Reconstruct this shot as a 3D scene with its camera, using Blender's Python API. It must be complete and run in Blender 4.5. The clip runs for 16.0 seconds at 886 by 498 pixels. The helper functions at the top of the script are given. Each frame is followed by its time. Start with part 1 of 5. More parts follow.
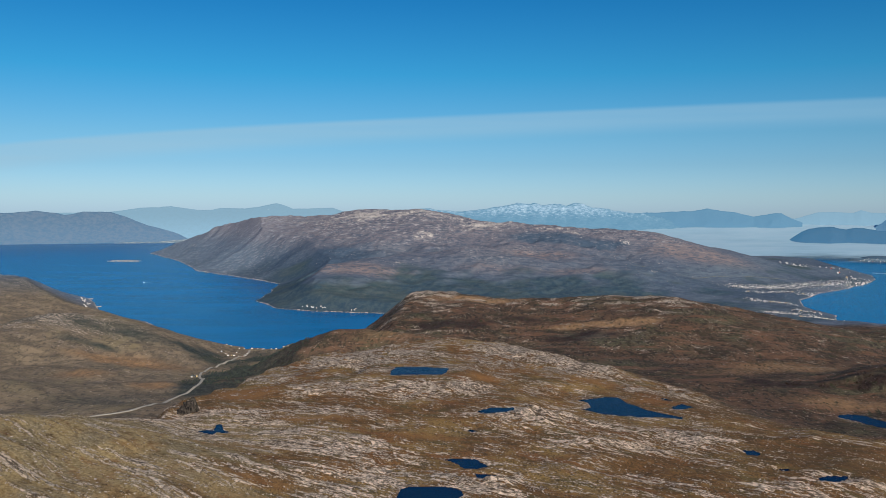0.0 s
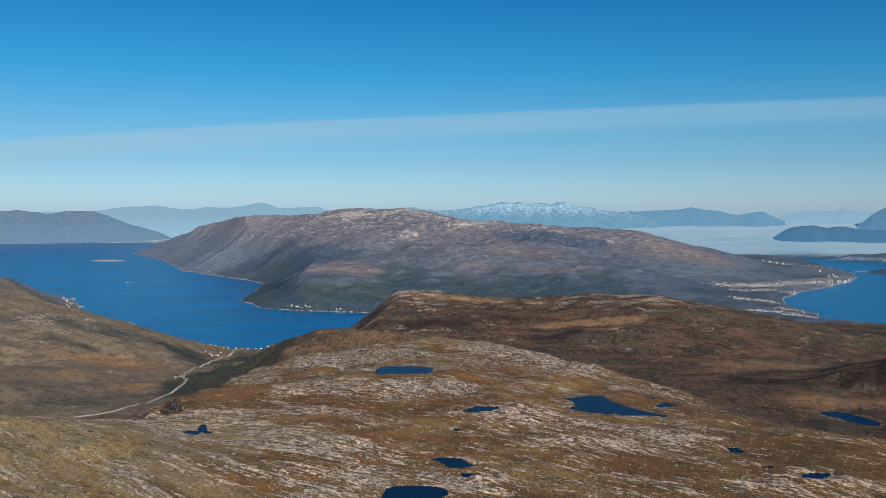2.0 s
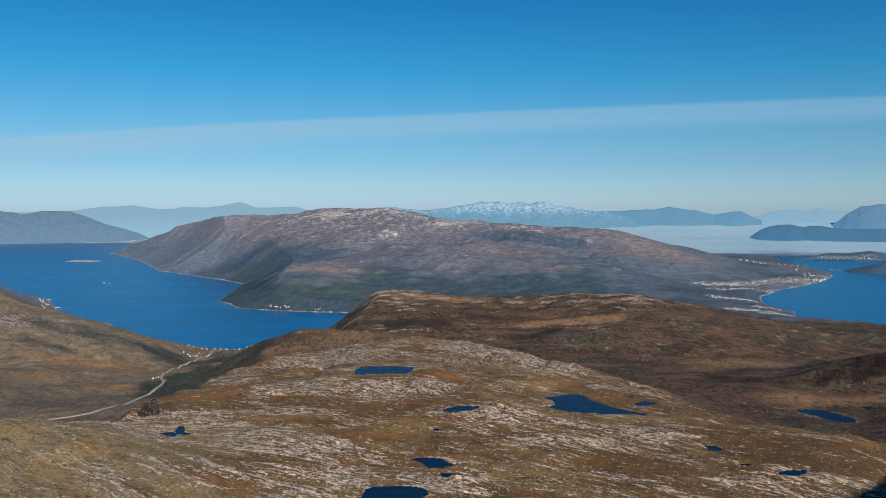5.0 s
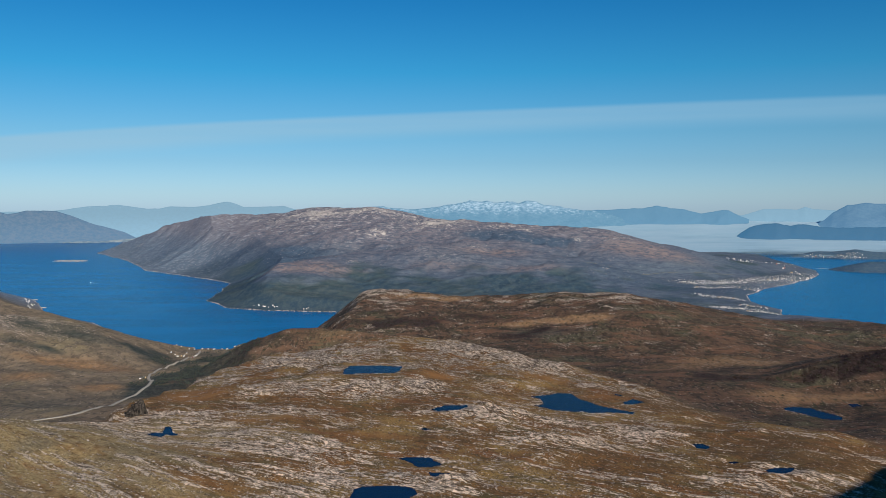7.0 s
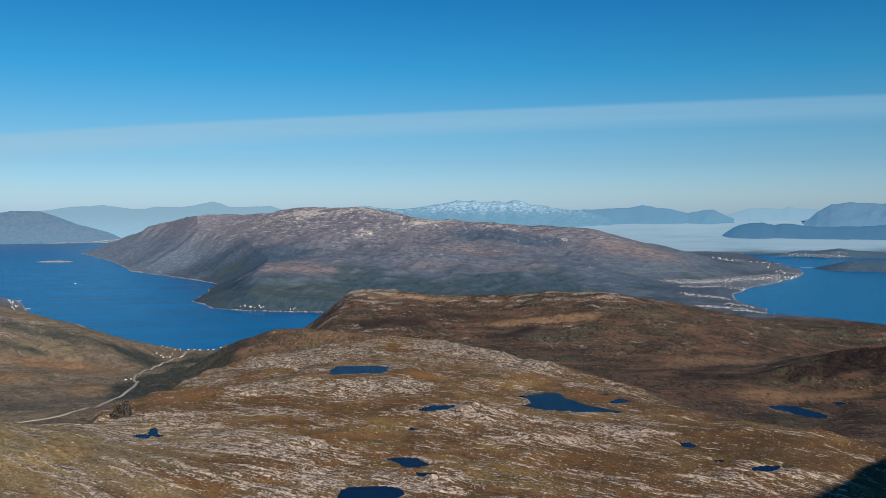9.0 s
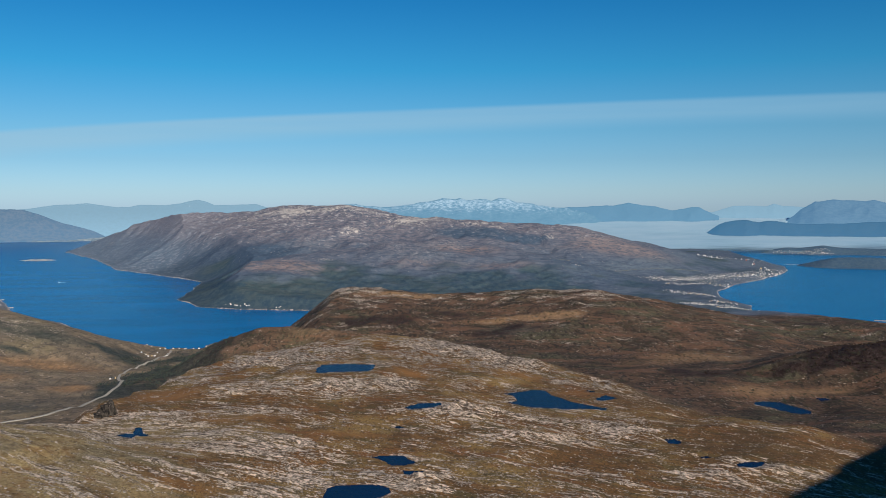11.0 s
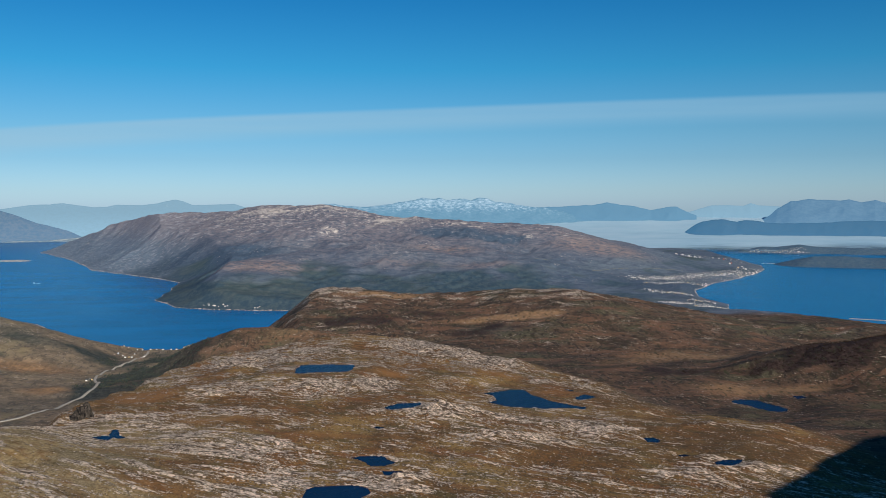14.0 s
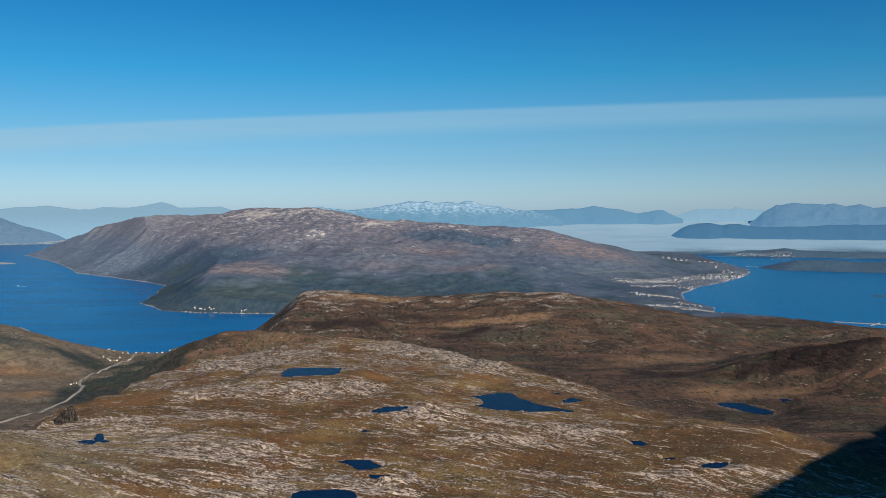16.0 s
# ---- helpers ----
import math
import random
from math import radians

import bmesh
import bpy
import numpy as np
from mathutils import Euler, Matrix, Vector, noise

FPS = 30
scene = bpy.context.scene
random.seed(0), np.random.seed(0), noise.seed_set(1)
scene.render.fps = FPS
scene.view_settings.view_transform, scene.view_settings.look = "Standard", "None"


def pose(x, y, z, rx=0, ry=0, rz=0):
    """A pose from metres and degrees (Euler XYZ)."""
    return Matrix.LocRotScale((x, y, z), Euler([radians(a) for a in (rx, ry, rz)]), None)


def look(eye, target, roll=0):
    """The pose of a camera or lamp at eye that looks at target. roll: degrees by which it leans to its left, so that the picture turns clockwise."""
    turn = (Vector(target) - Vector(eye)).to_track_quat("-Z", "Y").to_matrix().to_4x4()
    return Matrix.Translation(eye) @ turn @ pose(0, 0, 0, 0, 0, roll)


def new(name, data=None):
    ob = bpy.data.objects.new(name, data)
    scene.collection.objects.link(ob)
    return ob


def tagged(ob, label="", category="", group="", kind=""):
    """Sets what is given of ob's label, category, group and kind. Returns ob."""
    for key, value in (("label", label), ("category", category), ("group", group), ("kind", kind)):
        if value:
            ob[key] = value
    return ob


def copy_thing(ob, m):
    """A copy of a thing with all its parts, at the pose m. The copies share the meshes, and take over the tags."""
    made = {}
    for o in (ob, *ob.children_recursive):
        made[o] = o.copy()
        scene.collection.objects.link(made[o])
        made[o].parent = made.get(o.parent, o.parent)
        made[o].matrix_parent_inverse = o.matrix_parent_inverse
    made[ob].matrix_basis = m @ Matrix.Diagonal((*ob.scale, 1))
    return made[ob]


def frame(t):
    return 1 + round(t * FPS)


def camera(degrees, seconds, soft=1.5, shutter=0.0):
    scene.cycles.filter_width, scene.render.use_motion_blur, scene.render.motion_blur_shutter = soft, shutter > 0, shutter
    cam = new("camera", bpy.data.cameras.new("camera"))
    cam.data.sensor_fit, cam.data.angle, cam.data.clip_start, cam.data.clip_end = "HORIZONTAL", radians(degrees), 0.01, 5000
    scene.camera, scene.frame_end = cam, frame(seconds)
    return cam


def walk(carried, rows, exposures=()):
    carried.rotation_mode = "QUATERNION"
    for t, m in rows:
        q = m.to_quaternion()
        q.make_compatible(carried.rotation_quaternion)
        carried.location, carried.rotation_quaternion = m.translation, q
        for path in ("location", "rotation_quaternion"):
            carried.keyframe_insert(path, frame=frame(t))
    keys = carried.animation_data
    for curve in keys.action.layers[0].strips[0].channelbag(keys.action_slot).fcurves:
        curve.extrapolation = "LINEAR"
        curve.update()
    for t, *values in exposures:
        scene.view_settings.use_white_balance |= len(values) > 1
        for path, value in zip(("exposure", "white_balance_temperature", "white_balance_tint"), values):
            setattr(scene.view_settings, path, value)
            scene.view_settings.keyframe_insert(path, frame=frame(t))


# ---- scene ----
cam = camera(53.6, 16.0, soft=0.8)
EYE = 180.0
# seconds, yaw, pitch, roll: a drone that creeps forward and turns slowly to its right
ROWS = [
    (0.0, 3.49, -2.58, -0.11), (0.5, 3.24, -2.67, -0.10), (1.0, 3.00, -2.67, -0.08), (1.5, 2.76, -2.66, -0.07),
    (2.0, 2.51, -2.64, -0.06), (2.5, 2.27, -2.64, -0.05), (3.0, 2.04, -2.63, -0.05), (3.5, 1.82, -2.63, -0.04),
    (4.0, 1.61, -2.64, -0.03), (4.5, 1.39, -2.65, -0.02), (7.0, 0.42, -2.72, 0.05), (7.5, 0.22, -2.70, 0.07),
    (8.0, 0.0, -2.69, 0.09), (8.5, -0.21, -2.70, 0.11), (9.0, -0.44, -2.73, 0.13), (11.5, -1.58, -2.90, 0.22),
    (12.0, -1.82, -2.91, 0.24), (12.5, -2.05, -2.92, 0.24), (13.0, -2.27, -2.94, 0.25), (13.5, -2.49, -2.93, 0.25),
    (14.0, -2.69, -2.90, 0.24), (14.5, -2.90, -2.84, 0.22), (15.0, -3.10, -2.78, 0.19), (15.5, -3.30, -2.73, 0.16),
    (16.0, -3.51, -2.70, 0.12),
]
DRIFT = Vector((0.031, 0.207, -0.011))  # metres a second
walk(cam, [(t, pose(*(DRIFT * (t - 8.0) + Vector((0, 0, EYE))), 90 + pitch, roll, yaw)) for t, yaw, pitch, roll in ROWS], [(0.0, 0.19)])

# ---- sky and sun ----
SUN_AZ, SUN_EL = 155.0, 26.0  # degrees clockwise from straight ahead, and above the horizon
world = bpy.data.worlds.new("sky")
scene.world = world
world.use_nodes = True
wn, wl = world.node_tree.nodes, world.node_tree.links
sky = wn.new("ShaderNodeTexSky")
sky.sky_type, sky.sun_disc = "NISHITA", False
sky.sun_elevation, sky.sun_rotation = radians(SUN_EL), radians(SUN_AZ)
sky.altitude, sky.air_density, sky.dust_density, sky.ozone_density = 600, 1.0, 0.6, 3.0
wn["Background"].inputs["Strength"].default_value = 0.085


def wmath(op, a, b=0.0):
    n = wn.new("ShaderNodeMath")
    n.operation = op
    for socket, value in zip(n.inputs, (a, b)):
        if isinstance(value, bpy.types.NodeSocket):
            wl.new(value, socket)
        else:
            socket.default_value = value
    return n.outputs[0]


def wspan(value, lo, hi):
    n = wn.new("ShaderNodeMapRange")
    n.interpolation_type = "SMOOTHSTEP"
    wl.new(value, n.inputs["Value"])
    n.inputs["From Min"].default_value, n.inputs["From Max"].default_value = lo, hi
    return n.outputs[0]


def wmix(fac, a, b, blend):
    n = wn.new("ShaderNodeMix")
    n.data_type, n.blend_type, n.clamp_result = "RGBA", blend, False
    for socket, value in ((n.inputs[0], fac), (n.inputs[6], a), (n.inputs[7], b)):
        if isinstance(value, bpy.types.NodeSocket):
            wl.new(value, socket)
        else:
            socket.default_value = value
    return n.outputs[2]


way = wn.new("ShaderNodeTexCoord").outputs["Generated"]
split = wn.new("ShaderNodeSeparateXYZ")
wl.new(way, split.inputs[0])
# clear, dry northern air: the blue deepens fast above a pale horizon
ramp = wn.new("ShaderNodeValToRGB")
wl.new(wmath("MULTIPLY", split.outputs["Z"], 2.0), ramp.inputs[0])
AIR = [(0.0, (0.42, 0.585, 0.90)), (0.03, (0.385, 0.545, 0.80)), (0.10, (0.285, 0.455, 0.64)), (0.165, (0.235, 0.445, 0.59)), (0.30, (0.090, 0.425, 0.58)), (0.46, (0.046, 0.350, 0.545)), (1.0, (0.05, 0.31, 0.53))]
while len(ramp.color_ramp.elements) < len(AIR):
    ramp.color_ramp.elements.new(0.5)
for e, (at, c) in zip(ramp.color_ramp.elements, AIR):
    e.position, e.color = at, (*c, 1)
air = wmix(1.0, sky.outputs["Color"], ramp.outputs["Color"], "MULTIPLY")
air = wmix(1.0, air, (1.5, 1.5, 1.5, 1), "MULTIPLY")
# a thin veil of cirrus with a clear upper edge
side = wmath("DIVIDE", split.outputs["X"], wmath("MAXIMUM", split.outputs["Y"], 0.25))
brim = wmath("ADD", wmath("ADD", wmath("MULTIPLY", side, 0.0391), 0.109), wmath("MULTIPLY", wmath("MULTIPLY", side, side), -0.0574))
under = wmath("SUBTRACT", brim, split.outputs["Z"])
wisp = wn.new("ShaderNodeTexNoise")
stretch = wn.new("ShaderNodeMapping")
stretch.inputs["Scale"].default_value = (2.5, 2.5, 60)
wl.new(way, stretch.inputs["Vector"])
wl.new(stretch.outputs["Vector"], wisp.inputs["Vector"])
wisp.inputs["Scale"].default_value, wisp.inputs["Detail"].default_value = 1.0, 5
veil = wmath("MULTIPLY", wspan(under, -0.001, 0.005), wmath("SUBTRACT", 1.0, wspan(under, 0.016, 0.034)))
veil = wmath("MULTIPLY", veil, wmath("ADD", 0.22, wmath("MULTIPLY", wisp.outputs["Fac"], 0.42)))
veil = wmath("MULTIPLY", veil, wmath("SUBTRACT", 1.0, wmath("MULTIPLY", side, 0.55)))
air = wmix(veil, air, (3.6, 5.6, 7.0, 1), "MIX")
wl.new(air, wn["Background"].inputs["Color"])
lamp = bpy.data.lights.new("sun", "SUN")
lamp.energy, lamp.angle, lamp.color = 4.5, radians(0.5), (1.0, 0.91, 0.78)
sun = new("sun", lamp)
S_DIR = Vector((math.sin(radians(SUN_AZ)) * math.cos(radians(SUN_EL)), math.cos(radians(SUN_AZ)) * math.cos(radians(SUN_EL)), math.sin(radians(SUN_EL))))
sun.matrix_world = look(S_DIR * 900, (0, 0, 0))


# ---- materials ----
class Nodes:
    """A small builder for node materials."""

    def __init__(self, name):
        self.mat = bpy.data.materials.new(name)
        self.mat.use_nodes = True
        self.tree = self.mat.node_tree
        self.bsdf = self.tree.nodes["Principled BSDF"]
        self.out = self.tree.nodes["Material Output"]
        self.pos = self.tree.nodes.new("ShaderNodeNewGeometry").outputs["Position"]

    def put(self, socket, value):
        if isinstance(value, bpy.types.NodeSocket):
            self.tree.links.new(value, socket)
        elif isinstance(value, tuple) and len(value) == 3 and socket.type == "RGBA":
            socket.default_value = (*value, 1)
        else:
            socket.default_value = value

    def mapped(self, scale=(1, 1, 1), turn=0.0, vec=None):
        n = self.tree.nodes.new("ShaderNodeMapping")
        self.put(n.inputs["Vector"], vec or self.pos)
        n.inputs["Rotation"].default_value = (0, 0, radians(turn))
        n.inputs["Scale"].default_value = scale
        return n.outputs["Vector"]

    def noise(self, scale, detail=4, rough=0.6, vec=None, distort=0.0):
        n = self.tree.nodes.new("ShaderNodeTexNoise")
        self.put(n.inputs["Vector"], vec or self.pos)
        n.inputs["Scale"].default_value, n.inputs["Detail"].default_value = scale, detail
        n.inputs["Roughness"].default_value, n.inputs["Distortion"].default_value = rough, distort
        return n.outputs["Fac"]

    def attr(self, name):
        n = self.tree.nodes.new("ShaderNodeAttribute")
        n.attribute_name = name
        return n.outputs["Fac"]

    def math(self, op, a, b=0.0):
        n = self.tree.nodes.new("ShaderNodeMath")
        n.operation = op
        self.put(n.inputs[0], a), self.put(n.inputs[1], b)
        return n.outputs[0]

    def span(self, value, lo, hi, to_lo=0.0, to_hi=1.0):
        n = self.tree.nodes.new("ShaderNodeMapRange")
        n.interpolation_type = "SMOOTHSTEP"
        for k, v in zip(("Value", "From Min", "From Max", "To Min", "To Max"), (value, lo, hi, to_lo, to_hi)):
            self.put(n.inputs[k], v)
        return n.outputs[0]

    def mix(self, fac, a, b, blend="MIX"):
        n = self.tree.nodes.new("ShaderNodeMix")
        n.data_type, n.blend_type = "RGBA", blend
        self.put(n.inputs[0], fac), self.put(n.inputs[6], a), self.put(n.inputs[7], b)
        return n.outputs[2]

    def bump(self, height, strength=0.5, distance=0.3):
        n = self.tree.nodes.new("ShaderNodeBump")
        n.inputs["Strength"].default_value, n.inputs["Distance"].default_value = strength, distance
        self.put(n.inputs["Height"], height)
        self.put(self.bsdf.inputs["Normal"], n.outputs["Normal"])

    def done(self, color, rough=0.9, **more):
        self.put(self.bsdf.inputs["Base Color"], color)
        self.put(self.bsdf.inputs["Roughness"], rough)
        self.put(self.bsdf.inputs["Specular IOR Level"], more.pop("specular", 0.2))
        for k, v in more.items():
            self.put(self.bsdf.inputs[k.replace("_", " ").title()], v)
        return self.mat


def land_material():
    n = Nodes("fell_ground")
    rock, wood, grass, far = n.attr("rock"), n.attr("wood"), n.attr("grass"), n.attr("far")
    lie = n.tree.nodes.new("ShaderNodeAttribute")
    lie.attribute_name = "bed"
    bedding = lie.outputs["Vector"]
    along = n.mapped((0.6, 1.3, 0.3), 0, bedding)
    # heath: red-brown dwarf birch and crowberry, ochre sedge, dark peat
    tint = n.attr("tint")
    warm, cold = n.span(tint, 0.05, 0.9), n.span(tint, -0.05, -0.9)
    big = n.noise(0.025, 5, 0.6)
    patch = n.noise(0.05, 4, 0.6, n.mapped((0.6, 1.8, 0.2), 0, bedding))
    mid = n.noise(0.16, 6, 0.65, along)
    fine = n.noise(0.85, 5, 0.75, n.mapped((1, 0.5, 1)))
    tuft = n.noise(1.7, 3, 0.7, n.mapped((1, 0.4, 1)))
    heath = n.mix(n.span(mid, 0.34, 0.66), (0.122, 0.067, 0.029), (0.262, 0.134, 0.048))
    heath = n.mix(n.span(big, 0.46, 0.66), heath, (0.305, 0.190, 0.070))
    heath = n.mix(n.span(patch, 0.52, 0.66, 0.0, 0.85), heath, (0.130, 0.100, 0.042))
    heath = n.mix(n.span(patch, 0.46, 0.34, 0.0, 0.8), heath, (0.250, 0.108, 0.040))
    heath = n.mix(n.span(fine, 0.53, 0.62, 0.0, 0.85), heath, (0.066, 0.044, 0.024))
    heath = n.mix(n.span(tuft, 0.55, 0.61, 0.0, 0.75), heath, (0.050, 0.035, 0.020))
    heath = n.mix(n.math("MULTIPLY", warm, 0.8), heath, (0.285, 0.135, 0.048))
    heath = n.mix(n.math("MULTIPLY", cold, 0.65), heath, (0.092, 0.058, 0.031))
    sedge = n.mix(n.span(fine, 0.4, 0.62), (0.420, 0.310, 0.155), (0.265, 0.185, 0.080))
    sedge = n.mix(n.span(patch, 0.46, 0.60), sedge, n.mix(n.span(fine, 0.4, 0.6), (0.370, 0.285, 0.160), (0.210, 0.158, 0.082)))
    heath = n.mix(n.math("MULTIPLY", grass, n.span(mid, 0.25, 0.55)), heath, sedge)
    # valley moor: faded grass, bilberry and peat in long bands
    vmid = n.noise(0.035, 6, 0.68, n.mapped((1, 1.5, 1), 12))
    vfine = n.noise(0.25, 5, 0.72, n.mapped((1, 0.45, 1)))
    vbig = n.noise(0.014, 4, 0.6)
    vale = n.mix(n.span(vmid, 0.38, 0.62), (0.150, 0.118, 0.085), (0.262, 0.198, 0.132))
    vale = n.mix(n.span(vbig, 0.5, 0.66), vale, (0.235, 0.185, 0.112))
    vale = n.mix(n.span(vfine, 0.51, 0.59), vale, (0.122, 0.098, 0.074))
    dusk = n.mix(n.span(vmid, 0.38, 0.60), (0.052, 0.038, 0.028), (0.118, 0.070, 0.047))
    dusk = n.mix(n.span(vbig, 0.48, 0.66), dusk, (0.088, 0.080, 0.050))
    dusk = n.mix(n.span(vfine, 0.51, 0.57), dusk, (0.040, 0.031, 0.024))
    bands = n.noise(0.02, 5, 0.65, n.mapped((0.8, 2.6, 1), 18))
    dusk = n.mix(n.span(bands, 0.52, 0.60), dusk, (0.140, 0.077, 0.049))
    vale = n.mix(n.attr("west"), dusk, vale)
    worn = n.math("ADD", 0.55, n.math("MULTIPLY", vmid, 0.7))
    vale = n.mix(n.math("MULTIPLY", warm, worn), vale, n.mix(n.span(vfine, 0.4, 0.62), (0.350, 0.205, 0.105), (0.230, 0.140, 0.078)))
    vale = n.mix(n.math("MULTIPLY", cold, 0.8), vale, n.mix(n.span(vfine, 0.4, 0.62), (0.098, 0.096, 0.080), (0.056, 0.060, 0.052)))
    heath = n.mix(n.attr("vale"), heath, vale)
    # far heath: autumn bilberry, heather and lichen, blued by haze put into the colour
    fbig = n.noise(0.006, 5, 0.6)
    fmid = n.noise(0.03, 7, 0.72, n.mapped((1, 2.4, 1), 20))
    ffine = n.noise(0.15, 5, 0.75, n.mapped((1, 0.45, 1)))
    hazy_moor = n.mix(n.span(fmid, 0.38, 0.62), (0.072, 0.104, 0.150), (0.138, 0.164, 0.206))
    hazy_moor = n.mix(n.span(fbig, 0.45, 0.7), hazy_moor, (0.132, 0.168, 0.204))
    hazy_moor = n.mix(n.span(ffine, 0.52, 0.66), hazy_moor, (0.078, 0.100, 0.146))
    # redder heather on the upper slopes
    level = n.tree.nodes.new("ShaderNodeSeparateXYZ")
    n.put(level.inputs[0], n.pos)
    upper = n.math("ADD", level.outputs["Z"], n.math("MULTIPLY", n.math("SUBTRACT", fmid, 0.5), 80.0))
    hazy_moor = n.mix(n.math("MULTIPLY", n.span(upper, 40, 110), 0.75), hazy_moor, n.mix(n.span(ffine, 0.40, 0.62), (0.228, 0.196, 0.210), (0.138, 0.130, 0.156)))
    hazy_moor = n.mix(n.math("MULTIPLY", warm, n.span(ffine, 0.35, 0.65, 0.9, 0.5)), hazy_moor, n.mix(n.span(fmid, 0.4, 0.6), (0.315, 0.228, 0.200), (0.200, 0.162, 0.160)))
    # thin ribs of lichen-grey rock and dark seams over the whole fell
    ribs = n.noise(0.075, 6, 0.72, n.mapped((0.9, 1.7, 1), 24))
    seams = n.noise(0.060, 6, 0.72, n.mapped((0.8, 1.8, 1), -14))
    hazy_moor = n.mix(n.span(seams, 0.50, 0.56, 0.0, 0.8), hazy_moor, (0.072, 0.096, 0.138))
    hazy_moor = n.mix(n.math("MULTIPLY", n.span(ribs, 0.55, 0.59, 0.0, 0.9), n.span(n.math("ADD", level.outputs["Z"], n.math("MULTIPLY", n.math("SUBTRACT", fbig, 0.5), 260.0)), 60, 175, 0.0, 1.0)), hazy_moor, (0.520, 0.480, 0.465))
    # left flank lifted and blued: haze and sky light put into its colour
    hazy_moor = n.mix(n.math("MULTIPLY", n.span(level.outputs["X"], -480, -760), n.span(seams, 0.4, 0.6, 0.95, 0.45)), hazy_moor, n.mix(n.span(upper, 45, 130), (0.158, 0.212, 0.270), (0.262, 0.246, 0.268)))
    hazy_moor = n.mix(n.math("MULTIPLY", n.span(level.outputs["X"], -430, -700), n.span(ribs, 0.54, 0.60, 0.0, 0.75)), hazy_moor, (0.400, 0.410, 0.440))
    hazy_moor = n.mix(n.math("MULTIPLY", cold, n.span(ribs, 0.54, 0.60, 0.95, 0.55)), hazy_moor, n.mix(n.span(ffine, 0.4, 0.62), (0.066, 0.102, 0.150), (0.046, 0.076, 0.118)))
    # the islands' distance haze is put into their base colour
    hazy_moor = n.mix(n.attr("isle"), hazy_moor, n.mix(n.span(ffine, 0.42, 0.60), (0.050, 0.104, 0.164), (0.092, 0.142, 0.186)))
    heath = n.mix(far, heath, hazy_moor)
    clump = n.noise(0.3, 5, 0.75, n.mapped((1, 0.45, 1)))
    # valley birch, lifted and blued a little by haze in its colour
    birch = n.mix(n.span(clump, 0.4, 0.62), (0.036, 0.044, 0.042), (0.080, 0.086, 0.072))
    # far woods: birch with the blue of distance haze put into the colour
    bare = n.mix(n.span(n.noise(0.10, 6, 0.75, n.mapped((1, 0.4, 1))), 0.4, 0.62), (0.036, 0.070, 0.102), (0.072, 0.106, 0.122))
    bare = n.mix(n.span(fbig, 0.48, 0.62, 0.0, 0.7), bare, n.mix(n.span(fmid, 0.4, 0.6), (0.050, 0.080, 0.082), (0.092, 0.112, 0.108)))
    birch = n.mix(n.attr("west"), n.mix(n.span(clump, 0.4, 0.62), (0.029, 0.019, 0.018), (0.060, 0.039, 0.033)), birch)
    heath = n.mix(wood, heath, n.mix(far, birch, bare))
    sliver = n.noise(1.0, 4, 0.68, n.mapped((0.11, 0.62, 0.1), 0, bedding))
    grain = n.noise(1.1, 5, 0.72, n.mapped((0.35, 0.9, 0.2), 0, bedding))
    stone = n.mix(n.span(grain, 0.43, 0.55), (0.245, 0.186, 0.138), (0.800, 0.625, 0.475))
    rise = n.tree.nodes.new("ShaderNodeSeparateXYZ")
    n.put(rise.inputs[0], n.pos)
    # stone turns darker and greyer from y 480 to 640
    greyed = n.math("ADD", n.noise(0.06, 5), n.span(rise.outputs["Y"], 480, 640, -0.02, 0.16))
    stone = n.mix(n.span(greyed, 0.50, 0.70), stone, n.mix(n.span(grain, 0.4, 0.6), (0.150, 0.120, 0.094), (0.540, 0.440, 0.350)))
    stone = n.mix(n.math("MULTIPLY", grass, 0.45), stone, (0.470, 0.370, 0.250))
    cells = n.tree.nodes.new("ShaderNodeTexVoronoi")
    cells.feature = "DISTANCE_TO_EDGE"
    bend = n.tree.nodes.new("ShaderNodeVectorMath")
    bend.operation = "ADD"
    wob = n.tree.nodes.new("ShaderNodeTexNoise")
    wob.inputs["Scale"].default_value = 0.6
    n.put(wob.inputs["Vector"], n.pos)
    n.put(bend.inputs[0], n.pos), n.put(bend.inputs[1], wob.outputs["Color"])
    n.put(cells.inputs["Vector"], n.mapped((1, 1.2, 1), 35, bend.outputs[0]))
    cells.inputs["Scale"].default_value = 0.17
    crack = n.math("MULTIPLY", n.span(cells.outputs["Distance"], 0.01, 0.06, 1.0, 0.0), n.span(far, 0.0, 0.5, 0.7, 0.0))
    stone = n.mix(n.math("MULTIPLY", n.span(sliver, 0.45, 0.50, 0.9, 0.0), n.span(far, 0.0, 0.5, 1.0, 0.0)), stone, (0.080, 0.058, 0.042))
    stone = n.mix(crack, stone, (0.085, 0.062, 0.045))
    ragged = n.math("MULTIPLY", n.math("SUBTRACT", n.noise(0.75, 4, 0.65, n.mapped((1, 0.6, 1))), 0.5), 1.3)
    chips = n.math("MULTIPLY", n.math("SUBTRACT", sliver, 0.5), 3.4)
    ragged = n.math("ADD", ragged, chips)
    ragged = n.math("MULTIPLY", ragged, n.span(far, 0.0, 1.0, 1.0, 0.0))
    wide = n.math("MULTIPLY", n.math("SUBTRACT", n.noise(0.16, 6, 0.76, n.mapped((1, 0.8, 1), 20)), 0.5), 3.6)
    ragged = n.math("ADD", ragged, n.math("MULTIPLY", wide, far))
    edge = n.math("ADD", rock, ragged)
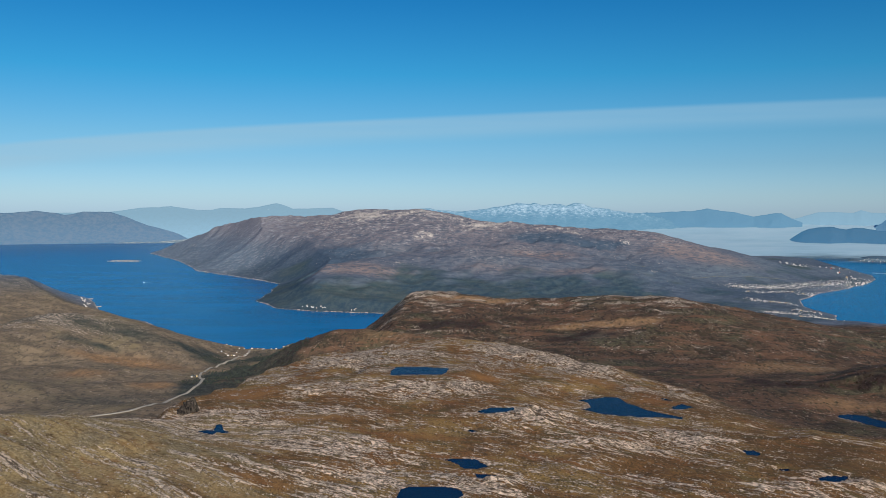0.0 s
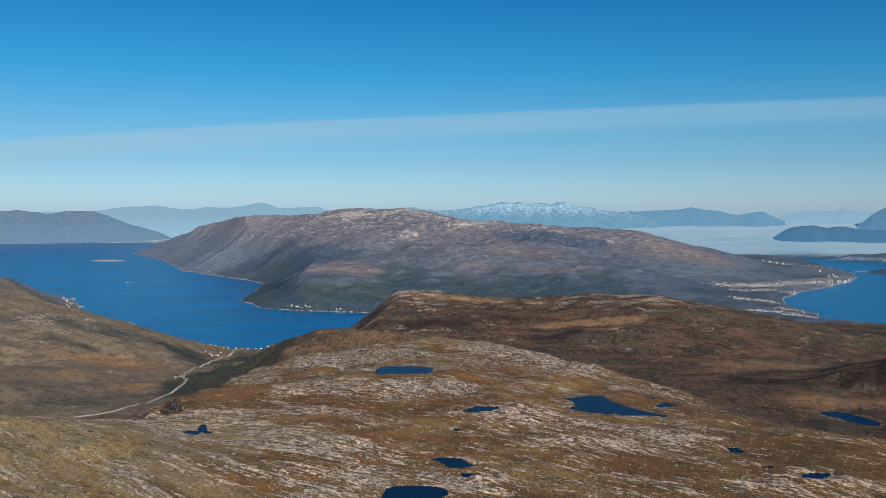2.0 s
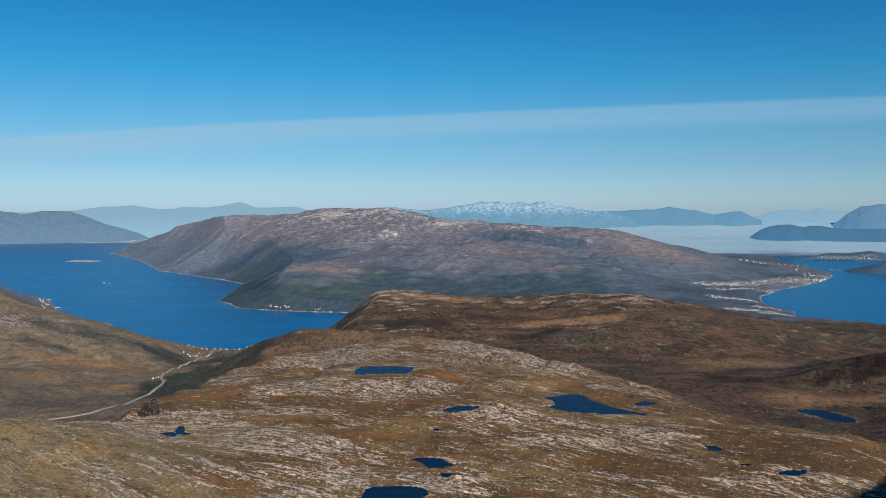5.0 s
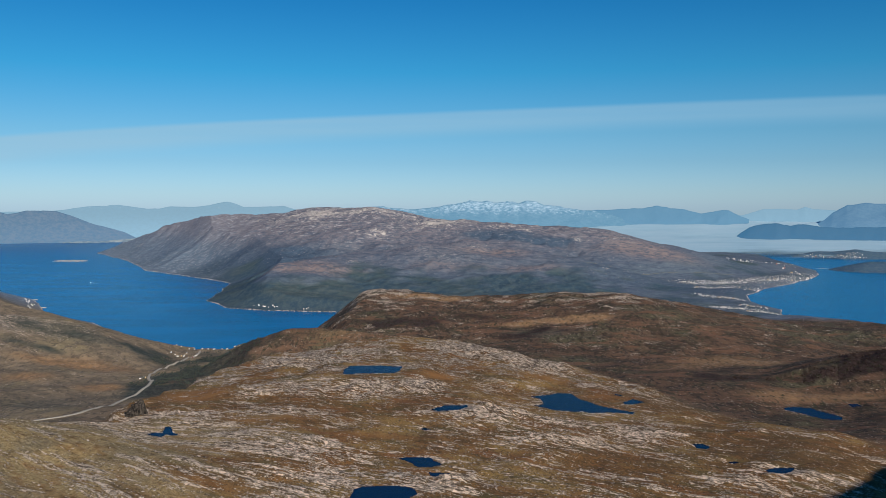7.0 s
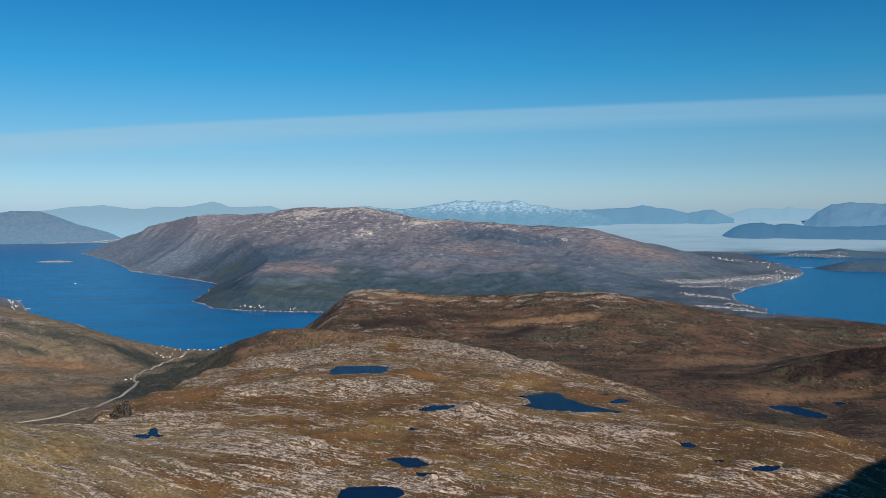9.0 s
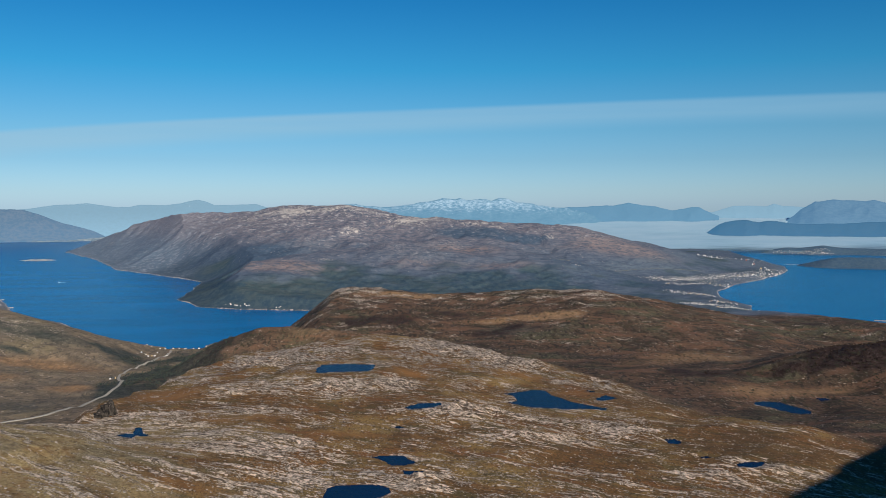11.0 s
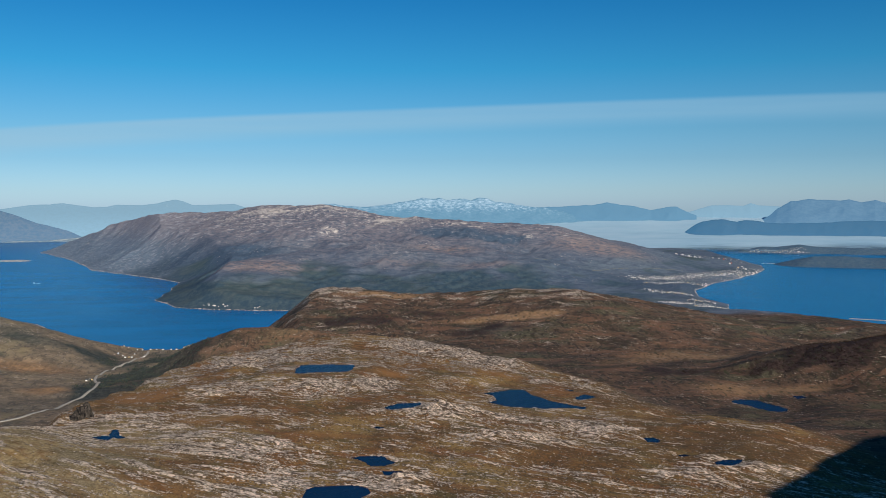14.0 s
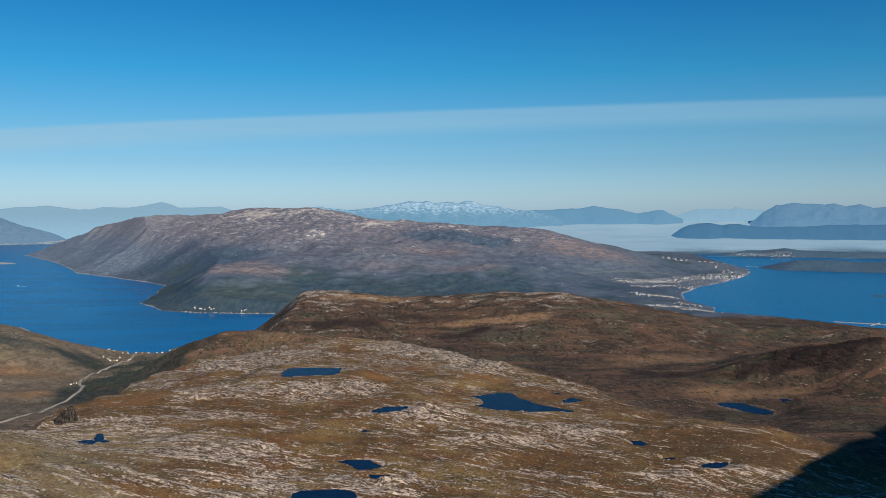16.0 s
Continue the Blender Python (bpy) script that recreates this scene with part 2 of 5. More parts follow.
    # far rock loses its tan: haze greyness put into the stone colour
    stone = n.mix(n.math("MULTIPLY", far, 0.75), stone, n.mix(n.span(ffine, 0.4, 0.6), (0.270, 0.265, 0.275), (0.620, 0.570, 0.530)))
    # dark peat and painted shade in the crevices along the slabs' rims
    rim_shade = n.math("MULTIPLY", n.span(edge, 0.30, 0.46), n.span(far, 0.0, 0.4, 0.78, 0.0))
    heath = n.mix(n.math("MULTIPLY", rim_shade, n.span(n.attr("vale"), 0.0, 1.0, 1.0, 0.3)), heath, (0.052, 0.036, 0.022))
    color = n.mix(n.span(edge, 0.49, 0.525), heath, stone)
    # bushes and bare stones dotted over the valley sides
    vale_only = n.math("MULTIPLY", n.attr("vale"), n.span(far, 0.35, 0.9, 1.0, 0.12))
    color = n.mix(n.math("MULTIPLY", n.span(n.noise(0.38, 3, 0.6, n.mapped((1, 0.4, 1))), 0.56, 0.61), n.math("MULTIPLY", n.math("MULTIPLY", vale_only, n.span(n.attr("west"), 0.0, 1.0, 1.0, 0.35)), n.span(vmid, 0.4, 0.6, 0.95, 0.35))), color, (0.036, 0.038, 0.022))
    sprinkle = n.math("ADD", n.noise(0.55, 3, 0.65, n.mapped((1, 0.35, 1))), n.span(rock, 0.0, 0.6, 0.0, 0.10))
    dots = n.math("MULTIPLY", n.span(sprinkle, 0.61, 0.64), n.span(rock, -0.35, 0.25, 0.0, 1.0))
    color = n.mix(n.math("MULTIPLY", dots, n.math("MULTIPLY", vale_only, n.span(big, 0.4, 0.65, 0.15, 0.7))), color, (0.400, 0.335, 0.275))
    # loose stones strewn over the heath
    strewn = n.span(n.noise(1.2, 2, 0.5, n.mapped((1, 0.5, 1))), 0.64, 0.68)
    color = n.mix(n.math("MULTIPLY", strewn, n.span(rock, 0.0, 0.35, 0.1, 0.9)), color, (0.600, 0.515, 0.430))
    n.bump(n.math("ADD", n.math("ADD", fine, n.math("MULTIPLY", edge, 0.25)), n.math("ADD", grain, n.math("MULTIPLY", ffine, 1.6))), 0.9, 0.6)
    return n.done(color, 0.95, specular=0.1)


def water_material(name, deep, rough, ripple, scale, gloss, east_blue=None):
    n = Nodes(name)
    broad = n.noise(0.004, 4, 0.6, n.mapped((1, 2.5, 1), 12))
    col = n.mix(n.span(broad, 0.35, 0.68), deep, tuple(c * 1.25 for c in deep))
    if east_blue:
        sides = n.tree.nodes.new("ShaderNodeSeparateXYZ")
        n.put(sides.inputs[0], n.pos)
        # a lighter blue towards positive x
        col = n.mix(n.span(sides.outputs["X"], 200, 900), col, east_blue)
    n.bump(n.noise(scale, 4, 0.6), ripple, 0.3)
    n.put(n.bsdf.inputs["Specular Tint"], (0.04, 0.70, 1.0))
    return n.done(col, rough, specular=gloss)


LAND = land_material()
SEA = water_material("fjord_water", (0.0001, 0.102, 0.272), 0.25, 0.5, 0.35, 0.07, (0.0001, 0.122, 0.295))
TARN = water_material("tarn_water", (0.002, 0.013, 0.042), 0.2, 0.5, 0.8, 0.02)


# ---- the lie of the land ----
def lattice(ix, iy, seed):
    h = (ix.astype(np.int64) * 374761393 + iy.astype(np.int64) * 668265263 + seed * 974634777) & 0xFFFFFFFF
    h = ((h ^ (h >> 13)) * 1274126177) & 0xFFFFFFFF
    return ((h ^ (h >> 16)) & 0xFFFF) / 32767.5 - 1.0


def rough(x, y, size, seed):
    """Smooth noise from -1 to 1 with lumps about size metres across."""
    x, y = x / size, y / size
    x, y = 0.8 * x - 0.6 * y + seed * 7.3, 0.6 * x + 0.8 * y - seed * 3.1
    ix, iy = np.floor(x), np.floor(y)
    fx, fy = x - ix, y - iy
    fx, fy = fx * fx * (3 - 2 * fx), fy * fy * (3 - 2 * fy)
    a, b = lattice(ix, iy, seed), lattice(ix + 1, iy, seed)
    c, d = lattice(ix, iy + 1, seed), lattice(ix + 1, iy + 1, seed)
    return (a + (b - a) * fx) * (1 - fy) + (c + (d - c) * fx) * fy


def step(v, lo, hi):
    k = np.clip((v - lo) / (hi - lo), 0, 1)
    return k * k * (3 - 2 * k)


def higher(a, b, soft):
    return 0.5 * (a + b + np.sqrt((a - b) ** 2 + soft * soft))


def lower(a, b, soft):
    return 0.5 * (a + b - np.sqrt((a - b) ** 2 + soft * soft))


def segments(pts):
    return zip(pts[:-1], pts[1:])


def nearest(x, y, a, b):
    """How far along a-b (0 to 1) and how far from it; the sign tells the side (left of the way is positive)."""
    dx, dy = b[0] - a[0], b[1] - a[1]
    k = np.clip(((x - a[0]) * dx + (y - a[1]) * dy) / (dx * dx + dy * dy), 0, 1)
    d = np.hypot(x - a[0] - k * dx, y - a[1] - k * dy)
    return k, d, dx * (y - a[1]) - dy * (x - a[0])


def ridge(x, y, crest, near, far, round_off=20.0, knee=1e9):
    """A ridge along crest (x, y, z), laid from left to right: near is the slope to the right of the way, far to its left.
    Beyond the knee the slopes ease."""
    top = np.full(x.shape, -300.0)
    for a, b in segments(crest):
        k, d, side = nearest(x, y, a, b)
        slope = np.where(side > 0, far, near)
        fall = np.sqrt(d * d + round_off ** 2) - round_off
        fall = np.minimum(fall, knee) + 0.4 * np.maximum(fall - knee, 0)
        top = np.maximum(top, a[2] + (b[2] - a[2]) * k - slope * fall)
    return top


def trough_over(x, y, axis, west, east, width):
    """The floor and sides of a glen along axis (x, y, z), laid from its mouth up; width is half of the flat floor."""
    top = np.full(x.shape, 1e9)
    for a, b in segments(axis):
        k, d, side = nearest(x, y, a, b)
        rise = np.where(side > 0, east, west) * np.maximum(d - width, 0)
        top = np.minimum(top, a[2] + (b[2] - a[2]) * k + rise)
    return top


def outside(x, y, ring):
    """Distance from a closed outline, negative inside."""
    best, inside = np.full(x.shape, 1e9), np.zeros(x.shape, bool)
    for a, b in zip(ring, ring[1:] + ring[:1]):
        best = np.minimum(best, nearest(x, y, a, b)[1])
        if a[1] != b[1]:
            inside ^= ((a[1] > y) != (b[1] > y)) & (x < (b[0] - a[0]) * (y - a[1]) / (b[1] - a[1]) + a[0])
    return np.where(inside, -best, best)


def spread(x, y, spots, power=3.0):
    """Heights between spots (x, y, z)."""
    total, weight = np.zeros(x.shape), np.zeros(x.shape)
    for px, py, pz in spots:
        w = ((x - px) ** 2 + (y - py) ** 2 + 400.0) ** (-power / 2)
        total, weight = total + w * pz, weight + w
    return total / weight


FJORD = [(-2400, 2900), (-1303, 2226), (-1097, 2017), (-830, 1719), (-768, 1637), (-704, 1518), (-646, 1439), (-554, 1357), (-431, 1194),
         (-361, 1123), (-308, 1123), (-260, 1141), (-215, 1200), (-160, 1300), (-130, 1420), (-150, 1485), (-192, 1493), (-253, 1505),
         (-315, 1516), (-397, 1562), (-432, 1616), (-470, 1695), (-483, 1808), (-518, 2071), (-616, 2198), (-734, 2342), (-861, 2483),
         (-1076, 2931), (-1405, 3479), (-1500, 3900), (-1300, 4500), (-1300, 5200), (-4900, 5200), (-4900, 2900)]
SOUND = [(2000, 500), (900, 1000), (707, 1202), (683, 1262), (646, 1329), (608, 1388), (545, 1440), (565, 1495), (577, 1530), (565, 1582),
         (571, 1654), (590, 1724), (606, 1780), (642, 1845), (702, 1940), (816, 2073), (960, 2285), (1028, 2460), (1050, 2600), (1077, 2803),
         (1122, 3068), (1040, 3250), (700, 3300), (300, 3400), (300, 5200), (4900, 5200), (4900, 500)]
VALLEYS = [(-300, 1000, 5), (-312, 1060, 1), (-288, 950, 8), (-335, 1030, 5), (-270, 1070, 3), (-235, 880, 16), (-225, 960, 10), (-215, 800, 22), (-274, 578, 36), (-263, 734, 23), (-282, 844, 18), (-288, 968, 12), (-330, 1080, 4), (-220, 1050, 8), (-400, 800, 28), (-420, 650, 42),
           (-560, 700, 60), (255, 605, 37), (150, 720, 40), (200, 690, 38), (60, 830, 41), (-90, 960, 36), (340, 570, 38), (240, 440, 55),
           (300, 500, 46), (0, 1350, 12), (300, 1300, 14), (-100, 1560, 8), (200, 1600, 12), (450, 1600, 6), (500, 1800, 8),
           (300, 1800, 14), (0, 1750, 24)]
AROUND = [(-650, 1210, 10), (-760, 1310, 12), (-590, 1130, 20), (-850, 1250, 20), (520, 1200, 12), (640, 1090, 12), (560, 1300, 8), (720, 1000, 15), (500, 1380, 7), (590, 1230, 8), (0, -300, 60), (-600, -200, 70), (600, -300, 80), (-800, 700, 70), (-1500, 1000, 60),
          (1500, -600, 60), (800, 600, 50), (0, 100, 72), (-1300, 1700, 18), (700, 2000, 6), (800, 2200, 5)]
MASSIF = [(-1400, 3600, 20), (-1200, 3330, 84), (-1060, 3170, 126), (-890, 3000, 140), (-712, 2831, 155), (-489, 2706, 164), (-378, 2673, 174),
          (-223, 2590, 178), (-129, 2547, 152), (-46, 2500, 143), (189, 2443, 134), (387, 2419, 121), (572, 2434, 78), (714, 2448, 36),
          (853, 2456, 22), (1040, 2560, 5)]
MASSIF_SPUR = [(-420, 1730, 36), (-393, 1757, 49), (-329, 1820, 62), (-249, 1934, 70), (-152, 1994, 65), (-36, 2040, 60)]
MASSIF_BENCH = [(-160, 2160, 104), (-81, 2148, 105), (30, 2150, 102), (136, 2096, 88), (223, 2038, 65), (330, 1975, 42), (400, 1965, 20)]
MID_HILL = [(-169, 1138, 22), (-139, 1142, 50), (-115, 1124, 66), (-84, 1097, 76), (-33, 1079, 73), (15, 1070, 69.5), (84, 1077, 71), (152, 1069, 76),
            (202, 1051, 77), (248, 1051, 69), (288, 1051, 53), (345, 1045, 43), (394, 1038, 40), (438, 1009, 41), (520, 960, 42)]
WEST_HILL = [(-620, 800, 62), (-517, 900, 51), (-509, 980, 59), (-468, 1000, 52), (-424, 1000, 32), (-392, 1002, 16), (-365, 1005, -4)]
GLEN = [(-306, 1130, 0), (-300, 1050, 4), (-294, 1000, 6), (-291, 950, 9), (-289, 900, 13), (-282, 844, 18)]
WEST_BACK = [(-1200, 1600, 80), (-884, 1510, 56), (-813, 1493, 45), (-728, 1447, 35), (-687, 1423, 28)]
WOOD_HILL = [(226, 722, 33), (256, 716, 35), (285, 704, 42), (309, 705, 51), (333, 705, 58), (353, 696, 65), (395, 672, 74), (520, 600, 100)]
KNOLL = [(-186, 878, 44), (-176, 882, 52), (-163, 886, 57), (-138, 889, 57), (-95, 880, 54), (-60, 870, 51)]
PLATEAU = [(-260, 340), (-230, 372), (-207, 399), (-191, 418), (-184, 465), (-187, 528), (-186, 591), (-180, 656), (-173, 699), (-150, 770),
           (-40, 799), (11, 780), (40, 749), (82, 695), (107, 661), (129, 627), (152, 591), (164, 556), (185, 500), (215, 440), (240, 380),
           (300, 200), (300, -200), (-500, -200), (-500, 250)]
PLATEAU_Z = [(-223, 379, 90), (-207, 399, 83), (-191, 418, 74), (-184, 465, 65), (-187, 528, 62), (-186, 591, 55), (-180, 656, 53), (-173, 699, 52),
             (-150, 770, 52), (-40, 799, 61), (11, 780, 60), (40, 749, 58), (82, 695, 58), (107, 661, 54), (129, 627, 53), (152, 591, 50),
             (164, 556, 49), (-55, 613, 66), (0, 496, 66), (-14, 381, 68), (-25, 333, 70)]
PLATEAU_MID = [(-140, 432, 68), (82, 540, 58), (115, 547, 58), (126, 432, 62), (145, 383, 64), (-120, 540, 65), (-110, 640, 62), (30, 620, 63), (0, 300, 72),
               (-150, 340, 80), (-220, 320, 96), (120, 300, 68), (230, 380, 58), (-350, 250, 130), (-20, 690, 60), (-90, 720, 58), (0, 0, 75), (200, 0, 80)]
SHADE_RIDGE = [(150, 30, 105), (205, 70, 150), (252, 108, 187), (335, 136, 206), (402, 161, 216), (548, 243, 229), (760, 370, 240)]
TOWN = [(500, 1950), (480, 1700), (450, 1500), (530, 1420), (560, 1560), (590, 1760), (790, 2060), (960, 2270), (930, 2600), (880, 2300), (640, 2000)]
ISLE_TOWN = [(1075, 2570, -8), (1118, 2548, 3), (1165, 2524, 15), (1206, 2505, 23), (1253, 2482, 24), (1420, 2390, 24), (1700, 2200, 26)]
ISLE_BACK = [(1250, 3220, -6), (1288, 3201, 6), (1330, 3183, 20), (1376, 3164, 20), (1447, 3132, 30), (1496, 3109, 22), (1555, 3080, 20), (1750, 2973, 18), (2100, 2750, 20)]
# tarns: level and outline
TARNS = [
    (66.0, [(-73.9, 611), (-72.3, 624), (-54.6, 626), (-34.2, 624), (-34.9, 609), (-38.3, 600), (-52.2, 598), (-66.5, 594), (-75.8, 594)]),
    (58.0, [(54.1, 560), (61.8, 567), (71.3, 572), (79.7, 569), (83.1, 552), (94.4, 534), (102.8, 524), (109.8, 515), (93.3, 517), (81.6, 511), (78.7, 518), (64.8, 520), (58.3, 526), (48.0, 536), (59.1, 539), (60.9, 552)]),
    (58.2, [(108.2, 544), (116.2, 552), (121.6, 544), (115.0, 538), (109.0, 538)]),
    (66.0, [(-10.3, 489), (-4.7, 500), (10.9, 501), (10.2, 496), (4.9, 489), (-6.2, 486)]),
    (68.0, [(-22.8, 386), (-17.6, 388), (-7.5, 388), (-6.6, 383), (-4.3, 377), (-8.4, 373), (-13.8, 373), (-16.5, 380)]),
    (68.2, [(-9.2, 366), (-5.4, 365), (3.2, 363), (2.0, 360), (-3.4, 358), (-7.7, 360)]),
    (70.0, [(-39.1, 327), (-37.4, 337), (-32.2, 341), (-21.1, 341), (-15.5, 340), (-11.2, 332), (-15.1, 327), (-20.0, 323), (-30.3, 320), (-37.6, 322)]),
    (68.0, [(-150.2, 428), (-146.4, 430), (-142.2, 430), (-145.1, 442), (-142.8, 442), (-138.1, 432), (-133.7, 428), (-135.5, 426), (-140.3, 427), (-141.2, 423), (-145.7, 425)]),
    (62.0, [(121.5, 433), (126.3, 433), (128.1, 427), (125.3, 424), (121.1, 425)]),
    (64.0, [(139.1, 384), (145.0, 386), (153.3, 386), (150.6, 381), (145.6, 378), (140.0, 379)]),
    (37.5, [(237, 618), (246, 623), (255, 616), (262, 604), (267, 591), (264, 583), (256, 581), (250, 586), (244, 599), (238, 609)]),
    (39.0, [(285.0, 624), (292.2, 624), (292.5, 618), (284.5, 615)]),
    (66.0, [(-15.9, 447), (-12.4, 448), (-9.7, 446), (-12.3, 444)]),
    (62.5, [(127.2, 400), (132.2, 401), (134.7, 397), (129.9, 396)]),
]
# bare rock and boulder fields on the plateau: middle, reach across and away, how bare
ROCKS = [
    (-150, 474, 26, 11, 0.80), (-172, 430, 14, 18, 0.45), (-78, 394, 30, 20, 1.00), (-128, 449, 27, 15, 0.75), (-149, 419, 17, 22, 0.45), (-88, 477, 16, 11, 0.60), (-92, 350, 26, 15, 0.55), (-51, 350, 22, 18, 0.80),
    (-52, 554, 30, 26, 0.80), (-15, 567, 16, 18, 0.70), (-113, 553, 25, 25, 0.50), (-119, 696, 50, 65, 0.55), (23, 765, 35, 52, 0.90), (71, 700, 27, 51, 0.90),
    (96, 604, 9, 14, 0.90), (27, 488, 32, 20, 0.70), (103, 457, 26, 23, 0.62), (60, 430, 26, 10, 0.60), (128, 366, 28, 20, 0.62), (1, 347, 15, 16, 0.80),
    (135, 620, 33, 29, 0.60), (249, 513, 15, 24, 0.80),
]
# soft heath between the rock, ochre and rust: the same numbers
HEATHS = [
    (-128, 388, 30, 7, 0.45), (-40, 423, 33, 11, 0.55), (34, 402, 16, 8, 0.30), (-99, 457, 21, 11, 0.50), (71, 621, 24, 25, 0.50), (98, 556, 20, 12, 0.60), (38, 553, 18, 13, 0.50),
    (-6, 603, 19, 12, 0.50), (-153, 360, 18, 10, 0.60), (92, 384, 28, 12, 0.50), (-53, 495, 19, 16, 0.35), (139, 458, 19, 19, 0.40), (-150, 316, 14, 13, 0.40),
    (-160, 553, 19, 31, 0.50), (-111, 374, 13, 14, 0.30),
]
# pale outcrops on the far fells
PALE_FAR = [
    (-218, 2534, 98, 42, 0.90), (-45, 2419, 94, 51, 0.80), (-190, 2286, 50, 39, 0.75), (-461, 2569, 101, 70, 0.50), (-360, 2557, 50, 49, 0.70), (10, 2457, 47, 40, 0.70),
    (160, 2383, 34, 49, 0.70), (255, 2262, 46, 9, 0.45), (293, 2236, 22, 10, 0.60), (68, 2065, 35, 36, 0.70), (214, 2350, 46, 18, 0.55), (332, 2277, 30, 39, 0.50),
    (342, 1917, 8, 25, 0.90), (-1129, 3311, 90, 143, 0.45), (-66, 1092, 44, 12, 0.8), (192, 1054, 60, 10, 0.95), (-132, 1110, 30, 45, 0.85), (-262, 1888, 112, 24, 0.80),
    (-530, 960, 110, 70, 0.62), (-850, 1480, 150, 80, 0.70),
]
# redder (above 0) or darker (below 0) ground on the far and middle fells
TINTS = [
    (-282, 1800, 110, 50, 1.20), (-29, 1879, 97, 53, 0.45), (210, 1880, 140, 40, 0.70), (500, 2240, 150, 90, 1.00), (99, 2019, 90, 40, 0.90), (-509, 2436, 241, 139, 0.35),
    (-94, 2283, 133, 118, 0.25), (-603, 2312, 169, 103, -0.90), (-450, 2150, 150, 70, -1.50), (127, 2300, 112, 46, -1.30), (285, 2262, 95, 26, -1.10), (325, 1894, 87, 121, -0.55),
    (-209, 2254, 87, 56, -0.30), (-17, 1059, 55, 16, 0.90), (108, 951, 56, 13, 1.00), (151, 947, 25, 16, 0.80), (44, 1038, 94, 11, -0.30), (600, 1820, 210, 190, -0.75),
    (241, 797, 59, 29, 0.35),
]
# the same for the valleys on both sides
VALE_TINTS = [
    (-368, 878, 62, 30, 0.80), (-304, 756, 24, 21, 1.00), (-383, 783, 28, 22, 0.80), (-260, 798, 13, 25, 1.60), (-311, 660, 42, 52, -0.60), (-264, 732, 20, 69, -0.30),
    (-406, 864, 37, 11, 0.40), (251, 649, 40, 22, 0.70), (196, 762, 46, 28, 0.50), (284, 801, 60, 32, 0.40), (298, 641, 27, 14, 0.50), (92, 915, 36, 22, -0.80),
    (152, 790, 47, 31, -0.40), (241, 748, 30, 20, -0.40),
    (-500, 965, 95, 34, -0.80), (-410, 965, 55, 24, -0.7), (-850, 1480, 170, 80, -0.60), (-440, 900, 40, 16, -0.40),
]
# ochre and rust (above 0) or darker tone (below 0) on the plateau's heath
HEATH_TINTS = [
    (-125, 388, 34, 9, 1.00), (-120, 330, 40, 10, 0.70), (-160, 553, 22, 34, 1.10), (-99, 457, 22, 9, 0.90), (71, 621, 24, 20, 0.80), (98, 560, 18, 8, 0.90), (-6, 603, 19, 10, 0.90), (-150, 316, 24, 12, 1.00),
    (-153, 360, 22, 7, 0.70), (-40, 423, 30, 7, 0.60), (-140, 690, 40, 30, 0.60), (20, 655, 30, 20, 0.50), (-100, 880, 60, 25, 0.50),
    (140, 560, 40, 70, -0.80), (165, 410, 60, 50, -0.70), (60, 400, 50, 16, -0.30),
]
# birch woods and scrub
WOODS = [
    (345, 690, 62, 34, 1.70), (246, 705, 46, 14, 0.60), (211, 714, 12, 25, 0.55), (330, 676, 40, 26, 0.90), (275, 556, 16, 67, 0.50), (-253, 898, 45, 172, 1.50), (-252, 746, 20, 20, 1.20),
    (-212, 875, 23, 67, 1.20), (-58, 957, 48, 22, 1.15), (87, 915, 40, 18, 1.30), (36, 985, 38, 17, 0.50), (-350, 980, 36, 34, 1.25), (-421, 903, 45, 13, 0.80),
    (149, 835, 44, 27, 0.50), (-150, 1110, 22, 30, 0.50),
    (-470, 960, 110, 22, 0.70), (-560, 1010, 80, 25, 0.60), (500, 1010, 90, 26, 0.90), (610, 1075, 80, 24, 0.70),
]


def glow(x, y, spots):
    """Soft spots: middle, reach in x and y, amount."""
    total = np.zeros(x.shape)
    for cx, cy, rx, ry, much in spots:
        total += much * np.exp(-((x - cx) / rx) ** 2 - ((y - cy) / ry) ** 2)
    return total


def tarn_reach(x, y, tarn):
    """1 on a tarn's shore, less inside it."""
    ring = tarn[1]
    wide, deep = (max(p[k] for p in ring) - min(p[k] for p in ring) for k in (0, 1))
    cx, cy = (sum(p[k] for p in ring) / len(ring) for k in (0, 1))
    size = 0.25 * (wide + deep)
    q = np.full(x.shape, 9.0)
    near = (np.abs(x - cx) < wide / 2 + 3 * size) & (np.abs(y - cy) < deep / 2 + 3 * size)
    if near.any():
        a, b = x[near], y[near]
        q[near] = 1 + (outside(a, b, ring) + size * (0.10 * rough(a, b, size * 0.7, 61) + 0.06 * rough(a, b, size * 0.25, 62))) / size
    return q


